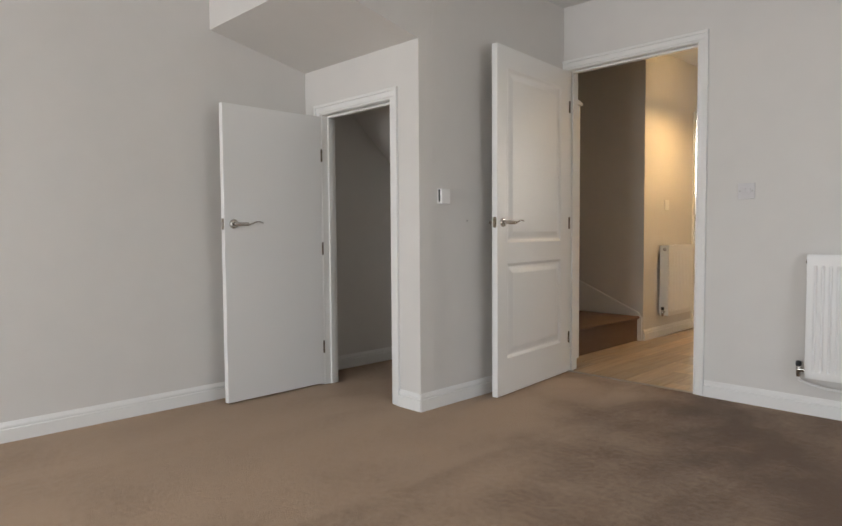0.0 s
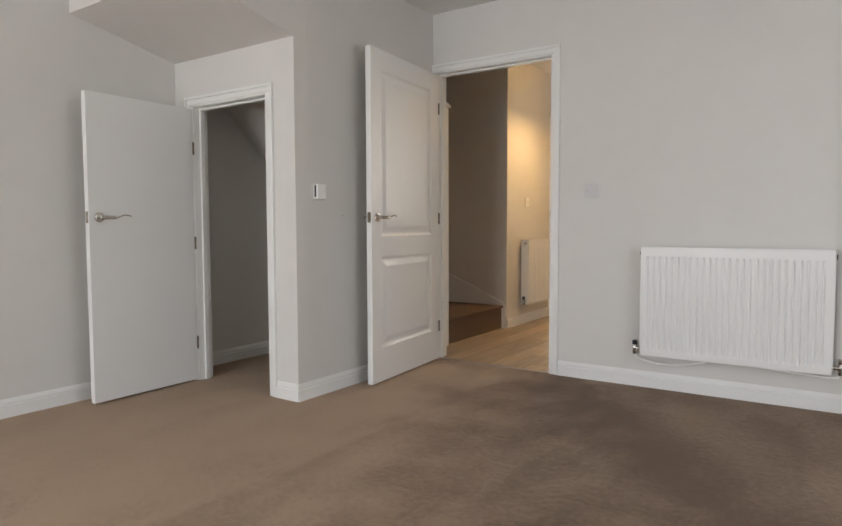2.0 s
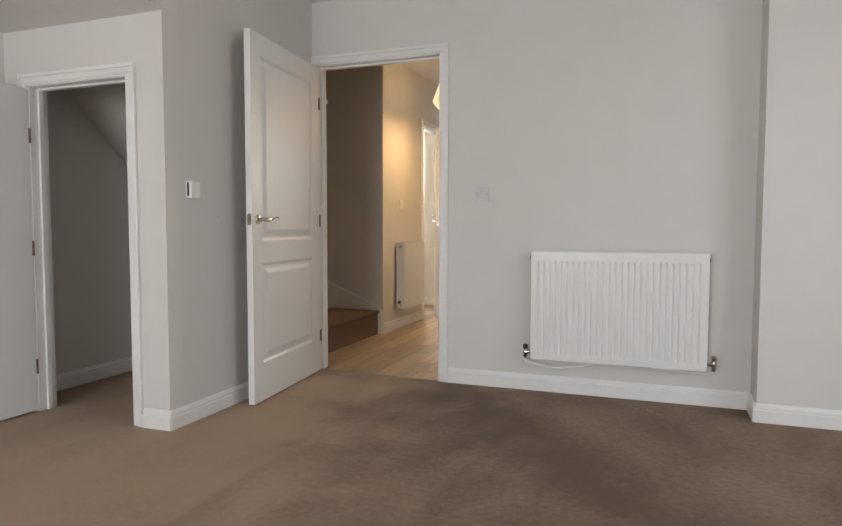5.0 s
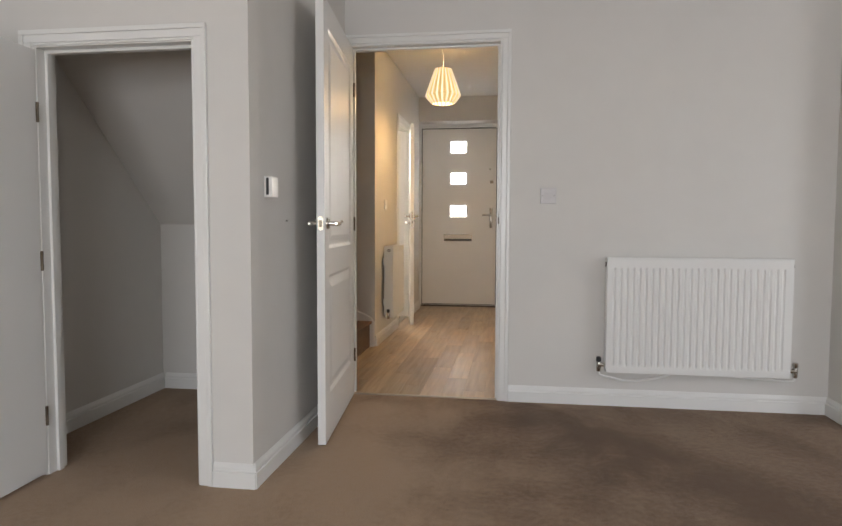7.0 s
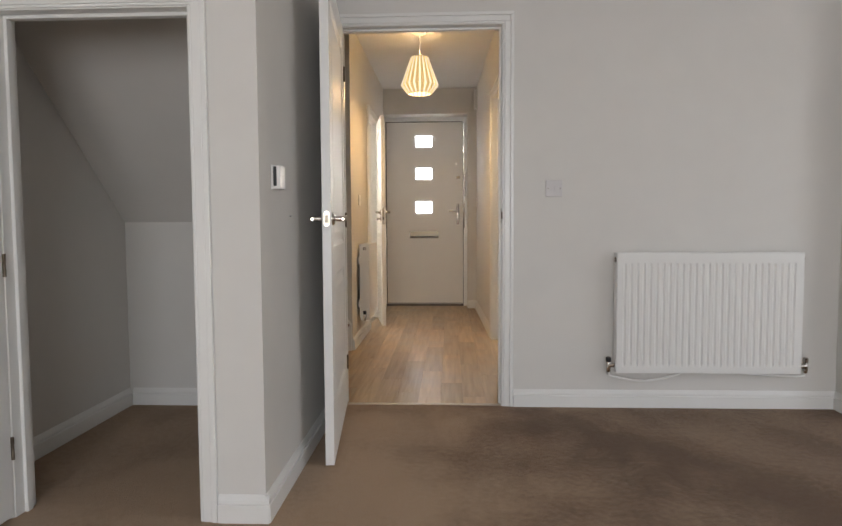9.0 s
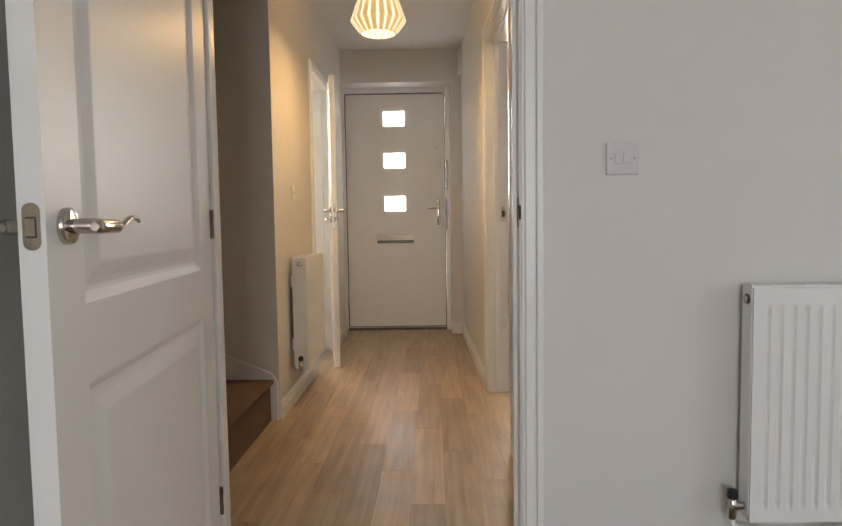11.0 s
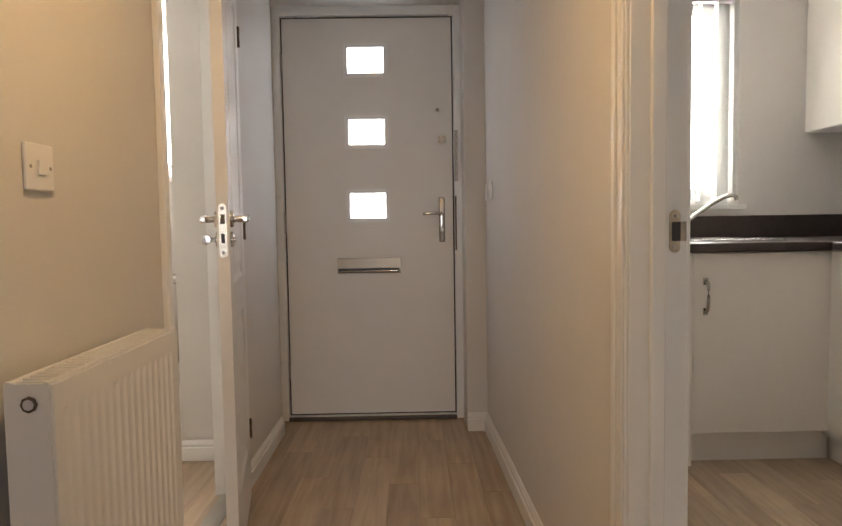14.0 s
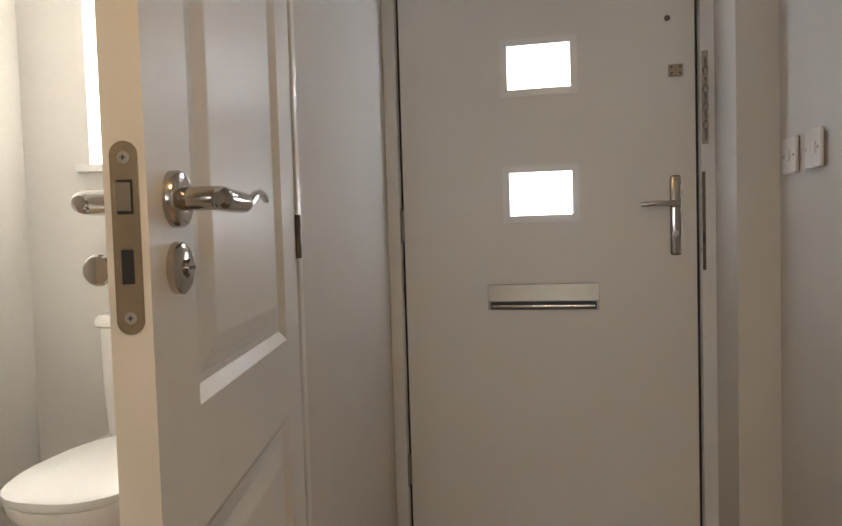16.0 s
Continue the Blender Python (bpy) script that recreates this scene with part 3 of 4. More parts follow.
def panel_door(name, m, w, h, label, handle_z, hinge_zs, thumbturn=False):
    """A two-panel moulded leaf. Local x runs from the hinge (0) to the lock edge (w); faces at y 0 and -0.035."""
    d = thing(name, m, label, "door", kind="structure")
    T = 0.035
    st = 0.105 if w > 0.7 else 0.1
    holes = [(st, w - st, 0.215, 0.765), (st, w - st, 0.885, h - 0.115)]
    part("leaf", slab("x", 0, w, 0.008, h, -T, 0, holes), LEAF, d)
    for x0, x1, z0, z1 in holes:
        part("panel", joined(raised_panel(x0, x1, z0, z1, 0, 1), raised_panel(x0, x1, z0, z1, -T, -1)), LEAF, d)
    for side, y in ((1, 0), (-1, -T)):
        lever(d, w - 0.055, handle_z, side, y, -1)
    lo_z, hi_z = handle_z - (0.102 if thumbturn else 0.02), handle_z + (0.033 if thumbturn else 0.02)
    plate = part("latch_plate", prism([(-T / 2 + 0.0115 * math.cos(a), (hi_z if math.sin(a) > 0 else lo_z) + 0.0115 * math.sin(a)) for a in [math.tau * (k + 0.5) / 24 for k in range(24)]], "x", w - 0.001, w + 0.0012), NICKEL, d, "satin nickel latch plate")
    part("latch_slot", boxes((w + 0.0005, w + 0.0018, -T / 2 - 0.0065, -T / 2 + 0.0065, handle_z - 0.015, handle_z + 0.013)), BLACK, plate)
    part("latch_bolt", prism([(w, -T / 2 - 0.0055), (w + 0.0085, -T / 2 - 0.0055), (w + 0.0095, -T / 2 - 0.004), (w + 0.003, -T / 2 + 0.0055), (w, -T / 2 + 0.0055)], "z", handle_z - 0.0125, handle_z + 0.0105), NICKEL, plate)
    if thumbturn:
        part("bolt_slot", boxes((w + 0.0005, w + 0.0018, -T / 2 - 0.005, -T / 2 + 0.005, handle_z - 0.072, handle_z - 0.044)), BLACK, plate)
        for z in (handle_z - 0.1, handle_z + 0.031):
            part("screw", lathe([(0.0052, w), (0.0052, w + 0.0016), (0.0036, w + 0.0021), (0.0018, w + 0.0014)], 14, (0, -T / 2, z), "x"), STEEL, plate, "", True)
            part("screw_slot", boxes((w + 0.0012, w + 0.0023, -T / 2 - 0.0022, -T / 2 + 0.0022, z - 0.0005, z + 0.0005), (w + 0.0012, w + 0.0023, -T / 2 - 0.0005, -T / 2 + 0.0005, z - 0.0022, z + 0.0022)), BLACK, plate)
        z = handle_z - 0.062
        rose = part("privacy_rose", lathe([(0.024, 0.0), (0.024, 0.006), (0.02, 0.009), (0.008, 0.010), (0.008, 0.014)], 24, (w - 0.055, 0, z), "y"), CHROME, d, "chrome privacy lock rose", True)
        part("coin_slot", boxes((w - 0.062, w - 0.048, 0.0138, 0.015, z - 0.0015, z + 0.0015)), BLACK, rose)
        turn = part("thumb_turn", lathe([(0.024, -T), (0.024, -T - 0.007), (0.012, -T - 0.010), (0.006, -T - 0.012), (0.006, -T - 0.026)], 24, (w - 0.055, 0, z), "y"), CHROME, d, "chrome thumb turn", True)
        part("turn_knob", lathe([(0.002, -0.004), (0.0125, -0.0035), (0.0145, 0), (0.0125, 0.0035), (0.002, 0.004)], 20, (w - 0.055, -T - 0.036, z), "x"), CHROME, turn, "", True)
    for z in hinge_zs:
        hinge(d, -0.003, 0.004, z, -1)
    return d


# living room to hall: open into the living room
ang = math.degrees(math.atan2(2.785 - 3.66, -2.288 + 2.377))
panel_door("door_1", pose(-2.377, 3.652, 0, 0, 0, ang) , 0.80 + 0.065, 1.988, "white two-panel moulded door standing open into the living room", 1.0, (0.24, 1.0, 1.76))
# toilet: ajar into the hall
ang = math.degrees(math.atan2(-0.575, 0.112))
panel_door("door_2", pose(-2.541, 6.835, 0, 0, 0, ang), 0.592, 1.985, "white two-panel moulded toilet door standing ajar into the hall", 1.084, (0.27, 1.05, 1.78), True)


def cupboard_door():
    d = thing("door_3", pose(-3.28, 2.308, 0, 0, 0, -88.9), "plain flush white cupboard door standing open under the stairs", "door", kind="structure")
    w, h, T = 0.65, 1.655, 0.035
    part("leaf", boxes((0, w, -T, 0, 0.012, h), bevel=0.0015), LEAF, d)
    for side, y in ((1, 0), (-1, -T)):
        lever(d, w - 0.055, 1.0, side, y, -1)
    plate = part("latch_plate", boxes((w - 0.001, w + 0.0012, -T / 2 - 0.011, -T / 2 + 0.011, 0.97, 1.03)), SATIN, d, "satin steel latch plate")
    part("latch_bolt", boxes((w, w + 0.007, -T / 2 - 0.006, -T / 2 + 0.006, 0.987, 1.012), bevel=0.002), STEEL, plate)
    for z in (0.24, 0.85, 1.42):
        hinge(d, -0.003, 0.004, z, -1)
    return d


cupboard_door()


def keep(m, mat):
    k = thing("strike_plate", m, "satin steel strike plate let into the door lining", "strike plate")
    part("plate", prism([(0.0115 * math.cos(a), math.copysign(0.03, math.sin(a)) + 0.0115 * math.sin(a)) for a in [math.tau * (n + 0.5) / 20 for n in range(20)]], "y", 0, 0.0014), mat, k)
    part("lip", prism([(-0.0105, 0.0), (-0.0105, 0.0016), (-0.021, 0.0016), (-0.0265, -0.004), (-0.0255, -0.005), (-0.0205, 0.0)], "z", -0.019, 0.019), mat, k)
    part("slot", boxes((-0.0105, 0.0065, 0.0008, 0.002, -0.0185, 0.0185)), BLACK, k)
    for z in (-0.03, 0.03):
        part("screw", lathe([(0.0042, 0), (0.0035, 0.002), (0.002, 0.0024)], 10, (0, 0, z), "y"), STEEL, k, "", True)
    return k


keep(pose(-1.38, 5.604, 1.036, 0, 0, 180), NICKEL)
# this plate sits in shade, which the darker metal puts into its colour
keep(pose(-1.55, 3.692, 1.02, 0, 0, 90), BRONZE)


def front_door():
    d = thing("door_4", pose(-2.567, 7.82, 0.0), "white composite entrance door with three small square panes", "door", kind="structure")
    w, z0, z1, T = 0.90, 0.03, 2.16, 0.05
    panes = [(0.342, 0.542, z, z + 0.142) for z in (1.868, 1.49, 1.096)]
    slot = (0.288, 0.592, 0.825, 0.86)
    part("leaf", slab("x", 0, w, z0, z1, 0, T, panes + [slot]), COMPOSITE, d)
    for x0, x1, a, b in panes:
        fr = part("pane_frame", slab("x", x0 - 0.018, x1 + 0.018, a - 0.018, b + 0.018, -0.006, -0.0002, [(x0 + 0.004, x1 - 0.004, a + 0.004, b - 0.004)]), UPVC, d, "white plastic glazing bead")
        pane = part("pane", boxes((x0 + 0.0005, x1 - 0.0005, 0.02, 0.026, a + 0.0005, b - 0.0005)), FROST, fr, "bright frosted glass pane")
        pane.visible_shadow = False
    x0, x1 = 0.27, 0.612
    box_ = part("letter_plate", joined(boxes((x0, x1, -0.012, -0.0003, 0.802, 0.884), bevel=0.003), boxes((x0, x0 + 0.006, -0.016, -0.012, 0.802, 0.884), (x1 - 0.006, x1, -0.016, -0.012, 0.802, 0.884))), SATIN, d, "satin metal letter plate with a flap", True)
    part("flap", prism([(-0.0122, 0.829), (-0.019, 0.829), (-0.0192, 0.832), (-0.0145, 0.8825), (-0.0122, 0.8835)], "x", x0 + 0.004, x1 - 0.004), SATIN, box_, "satin nickel flap")
    part("flap_gap", boxes((x0 + 0.007, x1 - 0.007, -0.0145, -0.0122, 0.806, 0.8286)), BLACK, box_)
    part("pull_bar", sweep([(x0 + 0.012, -0.0175, 0.8145), (x1 - 0.012, -0.0175, 0.8145)], 0.0052, 10), CHROME, box_, "polished pull bar", True)
    hx = 0.84
    plate = part("door_handle", boxes((hx - 0.016, hx + 0.016, -0.008, -0.0003, 0.965, 1.205), bevel=0.0075, segments=3), CHROME, d, "chrome lever handle on a long backplate", True)
    part("lever", sweep([(hx, -0.004, 1.12), (hx, -0.03, 1.12), (hx - 0.006, -0.045, 1.12), (hx - 0.03, -0.05, 1.12), (hx - 0.07, -0.05, 1.121), (hx - 0.105, -0.049, 1.118)], [0.009, 0.009, 0.009, 0.0085, 0.0085, 0.007], 12), CHROME, plate, "", True)
    part("key_cylinder", lathe([(0.0085, -0.008), (0.0085, -0.013), (0.006, -0.0135)], 16, (hx, 0, 1.03), "y"), STEEL, plate, "", True)
    part("spyhole", lathe([(0.009, -0.0002), (0.009, -0.004), (0.006, -0.006), (0.004, -0.004)], 18, (0.823, 0, 1.673), "y"), CHROME, d, "small chrome spyhole", True)
    part("chain_plate", boxes((0.825, 0.865, -0.006, -0.0003, 1.50, 1.535), bevel=0.0015), SATIN, d, "small metal door-chain plate with four screws")
    for dx in (0.833, 0.857):
        for dz in (1.508, 1.527):
            part("screw", lathe([(0.003, -0.0058), (0.003, -0.0072)], 8, (dx, 0, dz), "y"), BLACK, d)
    for z in (0.27, 1.08, 1.93):
        part("hinge", joined(lathe([(0.009, z - 0.055), (0.009, z - 0.02), (0.008, z - 0.019), (0.008, z + 0.019), (0.009, z + 0.02), (0.009, z + 0.055)], 14, (-0.014, -0.012, 0)), boxes((-0.03, -0.001, -0.006, -0.001, z - 0.05, z + 0.05))), STEEL, d, "dull steel barrel hinge", True)
    part("draught_strip", slab("x", -0.0075, w + 0.0075, z0 - 0.008, z1 + 0.0075, 0.004, 0.03, [(0.0005, w - 0.0005, z0 - 0.0005, z1 - 0.0005)]), GASKET, d, "black rubber draught strip round the leaf")
    return d


front_door()
structure("door_frame", slab("x", -2.6148, -1.6202, 0.0, 2.2148, 7.79, 7.90, [(-2.5755, -1.6585, 0.0215, 2.1685)]), UPVC, "white plastic entrance door frame", "door frame")
structure("threshold", boxes((-2.575, -1.66, 7.775, 7.90, 0.0, 0.021), bevel=0.004), SILLMETAL, "worn metal entrance door threshold", "threshold")
structure("threshold_strip", prism([(3.672, 0.0), (3.705, 0.0), (3.702, 0.004), (3.688, 0.0065), (3.675, 0.004)], "x", -2.395, -1.55), STEEL, "thin metal strip between the carpet and planks", "threshold")

structure("threshold_strip", prism([(-2.662, 0.0), (-2.592, 0.0), (-2.594, 0.005), (-2.608, 0.008), (-2.646, 0.008), (-2.66, 0.005)], "y", 6.176, 6.844), STEEL, "brushed metal strip across the toilet doorway", "threshold")


def door_chain():
    c = thing("door_chain", pose(-1.648, 7.788, 1.29), "steel security chain hanging on the door frame", "door chain")
    part("rail", boxes((-0.009, 0.009, -0.006, 0.0, 0.0, 0.27), bevel=0.002), STEEL, c)
    for k in range(9):
        z = 0.235 - k * 0.026
        pts = [(0.006 * math.cos(a) * (1 if k % 2 else 0.35), -0.012 + 0.004 * math.cos(a) * (0 if k % 2 else 1), z + 0.016 * math.sin(a)) for a in [math.tau * j / 12 for j in range(13)]]
        part("link", sweep(pts, 0.0022, 6), CHROME, c, "", True)
    return c


door_chain()
latch_keep = thing("door_keep", pose(-1.6575, 7.7895, 0), "dark bronze lock keep on the entrance door frame", "lock keep")
part("plate", boxes((0.0, 0.009, -0.003, 0.0, 0.92, 1.21), bevel=0.001), BRONZE, latch_keep)
part("bolt_pocket", boxes((0.0005, 0.0055, -0.0042, -0.003, 1.0, 1.03)), BLACK, latch_keep)
contact = thing("door_contact", pose(-1.668, 7.785, 2.19), "small white alarm contact on the door frame", "alarm sensor")
part("case", boxes((-0.012, 0.012, -0.018, 0.0048, -0.035, 0.02), bevel=0.002), PLASTIC, contact)


# ---- radiators ----
def radiator(m, w, h, label, flutes, depth=0.075):
    """A panel radiator. Local x along the wall, y 0 at the wall and negative into the room, z from its lower edge."""
    r = thing("radiator", m, label, "radiator", "panel radiators")
    y1, y0 = -0.028, -depth
    # fluted front sheet: an outline across the width, stretched upwards, with pinched flute ends
    bm = bmesh.new()
    pitch = (w - 0.05) / flutes
    xs, dep = [0.0, 0.022], [0, 0]
    for k in range(flutes):
        a = 0.025 + k * pitch
        for f, d in ((0.1, 0), (0.2, 0.6), (0.3, 1), (0.42, 1), (0.52, 0.6), (0.62, 0)):
            xs.append(a + f * pitch)
            dep.append(d)
    xs += [w - 0.022, w]
    dep += [0, 0]
    zs = ((0.0, 0), (0.03, 0), (0.048, 1), (h - 0.062, 1), (h - 0.044, 0), (h, 0))
    grid = [[bm.verts.new((x, y0 + 0.006 * d * on, z)) for x, d in zip(xs, dep)] for z, on in zs]
    for lo, hi in zip(grid, grid[1:]):
        for i in range(len(xs) - 1):
            bm.faces.new((lo[i], lo[i + 1], hi[i + 1], hi[i]))
    n = len(xs)
    box(bm, 0.0, w, y0 + 0.011, y1, 0.002, h - 0.004)
    for i in range(n - 1):
        for row, z in ((grid[0], 0.0), (grid[-1], h)):
            a, b = row[i], row[i + 1]
            bm.faces.new((a, b, bm.verts.new((b.co.x, y0 + 0.0112, z)), bm.verts.new((a.co.x, y0 + 0.0112, z))))
    for e in (0, -1):
        for lo, hi in zip(grid, grid[1:]):
            a, b = lo[e], hi[e]
            bm.faces.new((a, b, bm.verts.new((b.co.x, y0 + 0.0112, b.co.z)), bm.verts.new((a.co.x, y0 + 0.0112, a.co.z))))
    bmesh.ops.remove_doubles(bm, verts=bm.verts[:], dist=1e-6)
    bmesh.ops.recalc_face_normals(bm, faces=bm.faces[:])
    part("front_panel", bm, ENAMEL, r)
    for x0, x1 in ((-0.004, -0.0005), (w + 0.0005, w + 0.004)):
        part("side_cover", boxes((x0, x1, y0 + 0.004, y1 + 0.006, 0.02, h + 0.004), bevel=0.0012), ENAMEL, r)
    for k, x in enumerate((-0.0045, w + 0.0045)):
        out = -1 if k == 0 else 1
        plug = part("blanking_plug", lathe([(0.0135, x), (0.0135, x + out * 0.004), (0.0105, x + out * 0.0055), (0.0095, x + out * 0.004)], 8, (0, (y0 + y1) / 2, h - 0.03), "x"), BRONZE, r, "dark octagonal bleed plug")
        part("plug_face", lathe([(0.0092, x + out * 0.001), (0.0092, x + out * 0.0048), (0.004, x + out * 0.0056)], 8, (0, (y0 + y1) / 2, h - 0.03), "x"), GREYPLASTIC, plug)
    grille = part("top_grille", boxes((-0.004, w + 0.004, y0 + 0.004, y0 + 0.012, h + 0.0005, h + 0.006), (-0.004, w + 0.004, y1 - 0.006, y1 + 0.004, h + 0.0005, h + 0.006)), ENAMEL, r)
    bar = part("grille_bar", boxes((0.006, 0.012, y0 + 0.0122, y1 - 0.0062, h + 0.001, h + 0.005)), ENAMEL, grille)
    for k in range(1, int((w - 0.01) / 0.022)):
        more = new("grille_bar", bar.data)
        more.parent = grille
        more.location.x = k * 0.022
    for x, s in ((0, -1), (w, 1)):
        cy = (y0 + y1) / 2
        v = part("valve", joined(lathe([(0.011, x), (0.011, x + s * 0.022), (0.014, x + s * 0.023), (0.014, x + s * 0.038), (0.008, x + s * 0.042)], 12, (0, cy, 0.035), "x"),
                                 lathe([(0.010, 0.0), (0.012, 0.012), (0.012, 0.052), (0.009, 0.056)], 12, (x + s * 0.035, cy, 0.0))), CHROME, r, "chrome lockshield valve", True)
        part("valve_cap", lathe([(0.013, 0.056), (0.014, 0.06), (0.013, 0.078), (0.008, 0.081)], 14, (x + s * 0.035, cy, 0.0)) , BLACK if s < 0 else CHROME, v, "", True)
    for x in (0.1 * w, 0.9 * w):
        for z in (0.1, h - 0.16):
            part("bracket", boxes((x - 0.012, x + 0.012, y1, -0.001, z, z + 0.06)), ENAMEL, r)
    return r


rad = radiator(pose(-0.962, 3.669, 0.20), 0.932, 0.617, "white fluted panel radiator on the living room wall", 27)
cy = -0.0515
part("feed_pipe", sweep([(-0.035, cy, 0.005), (-0.03, cy, -0.018), (0.0, cy - 0.004, -0.026), (0.09, cy, -0.045), (0.17, cy + 0.01, -0.048), (0.26, cy + 0.02, -0.036), (0.34, cy + 0.03, -0.016), (0.36, -0.012, 0.02)], 0.006, 10), PLASTIC, rad, "white plastic heating pipe", True)
part("return_pipe", sweep([(0.965, cy, 0.002), (0.962, cy, -0.014), (0.93, cy, -0.018), (0.7, cy + 0.01, -0.01), (0.55, cy + 0.025, 0.0), (0.5, -0.012, 0.02)], 0.006, 10), PLASTIC, rad, "white plastic heating pipe", True)
radiator(pose(-2.574, 5.40, 0.195, 0, 0, 90), 0.54, 0.612, "white fluted double panel radiator on the hall wall", 16, 0.1)
radiator(pose(-1.372, 5.82, 0.21, 0, 0, 90), 0.5, 0.6, "white fluted panel radiator on the kitchen wall", 14, 0.1)


# ---- stairs ----
def stairs():
    s = thing("staircase", pose(0, 0, 0), "brown carpeted stair foot with a white string", "stairs")
    nose = lambda x, z: [(x, 0.0), (x, z - 0.028), (x + 0.016, z - 0.022), (x + 0.022, z - 0.010), (x + 0.016, z - 0.002), (x + 0.006, z), (x - 0.95, z), (x - 0.95, 0.0)]
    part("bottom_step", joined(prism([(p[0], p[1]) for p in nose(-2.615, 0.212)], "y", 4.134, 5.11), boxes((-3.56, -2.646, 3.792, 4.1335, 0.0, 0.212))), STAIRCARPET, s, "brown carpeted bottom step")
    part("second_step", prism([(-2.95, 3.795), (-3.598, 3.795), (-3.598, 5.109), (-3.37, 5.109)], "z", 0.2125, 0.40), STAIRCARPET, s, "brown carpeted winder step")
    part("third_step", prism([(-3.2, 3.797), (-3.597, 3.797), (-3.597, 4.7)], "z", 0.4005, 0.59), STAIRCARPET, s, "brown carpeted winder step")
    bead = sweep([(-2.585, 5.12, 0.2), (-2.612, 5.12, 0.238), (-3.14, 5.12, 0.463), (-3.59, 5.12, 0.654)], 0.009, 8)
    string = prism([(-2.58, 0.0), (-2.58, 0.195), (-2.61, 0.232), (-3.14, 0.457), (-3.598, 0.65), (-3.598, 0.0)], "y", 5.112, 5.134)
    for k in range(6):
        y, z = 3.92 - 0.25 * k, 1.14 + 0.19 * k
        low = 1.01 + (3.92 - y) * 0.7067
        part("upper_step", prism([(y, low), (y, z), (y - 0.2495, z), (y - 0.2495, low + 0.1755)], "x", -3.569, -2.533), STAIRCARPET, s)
    part("wall_string", joined(string, bead), GLOSS, s, "white gloss painted sloping wall string")
    return s


stairs()


def newel():
    n = thing("newel_post", pose(-2.624, 4.086, 0), "white painted square newel post at the stair foot", "newel post")
    part("post", boxes((-0.042, 0.042, -0.042, 0.042, 0.0, 1.86), bevel=0.004), GLOSS, n)
    part("cap", joined(boxes((-0.055, 0.055, -0.055, 0.055, 1.86, 1.885), bevel=0.005), boxes((-0.045, 0.045, -0.045, 0.045, 1.884, 1.90), bevel=0.007)), GLOSS, n)
    return n


newel()


# ---- wall fittings ----
def switch(m, gangs, label, mat=None):
    """A square switch plate. Local: plate in x and z, standing out along -y."""
    s = thing("light_switch", m, label, "light switch", "light switches")
    mat = mat or PLASTIC
    part("plate", boxes((-0.043, 0.043, -0.0085, 0, -0.043, 0.043), bevel=0.003), mat, s)
    for k in range(gangs):
        x = (k - (gangs - 1) / 2) * 0.023
        part("rocker", boxes((x - 0.0105, x + 0.0105, -0.0125, -0.0085, -0.0135, 0.0135), bevel=0.0015), mat, s)
    for x in (-0.031, 0.031):
        part("screw", lathe([(0.0035, -0.0084), (0.0035, -0.0094), (0.002, -0.0098)], 12, (x, 0, 0), "y"), STEEL, s, "", True)
    return s


switch(pose(-1.278, 3.67, 1.158), 2, "white plastic double light switch on the wall", GREYPLASTIC)
switch(pose(-2.575, 5.558, 1.172, 0, 0, 90), 1, "white plastic light switch on the hall wall")
switch(pose(-1.515, 7.50, 1.215, 0, 0, -90), 1, "white plastic light switch by the entrance door")
switch(pose(-1.515, 7.36, 1.215, 0, 0, -90), 2, "white plastic light switch by the entrance door")


def thermostat():
    t = thing("thermostat", pose(-2.43, 2.49, 1.14, 0, 0, 90), "small white room thermostat with a black side", "thermostat")
    part("back_plate", boxes((-0.036, 0.036, -0.006, 0, -0.042, 0.042), bevel=0.002), PLASTIC, t)
    part("body", boxes((-0.033, 0.033, -0.032, -0.0062, -0.04, 0.04), bevel=0.003), PLASTIC, t)
    part("display", boxes((-0.0345, -0.0332, -0.019, -0.008, -0.03, 0.036), bevel=0.0005), BLACK, t, "dark side panel")
    return t


thermostat()
pin = thing("wall_nail", pose(-2.43, 2.69, 1.01, 0, 0, 90), "small dark nail in the wall behind the door", "nail")
part("nail_head", lathe([(0.002, 0), (0.002, -0.006), (0.0035, -0.0062), (0.0035, -0.008)], 8, (0, 0, 0), "y"), STEEL, pin)


def chime():
    c = thing("door_chime", pose(-1.515, 7.47, 2.345, 0, 0, -90), "small white door chime box high on the wall", "door chime")
    part("case", boxes((-0.05, 0.05, -0.035, 0, -0.105, 0.105), bevel=0.004), PLASTIC, c)
    for k in range(5):
        part("slot", boxes((-0.03, 0.03, -0.0362, -0.0349, -0.05 + k * 0.01, -0.046 + k * 0.01)), GREYPLASTIC, c)
    return c


chime()


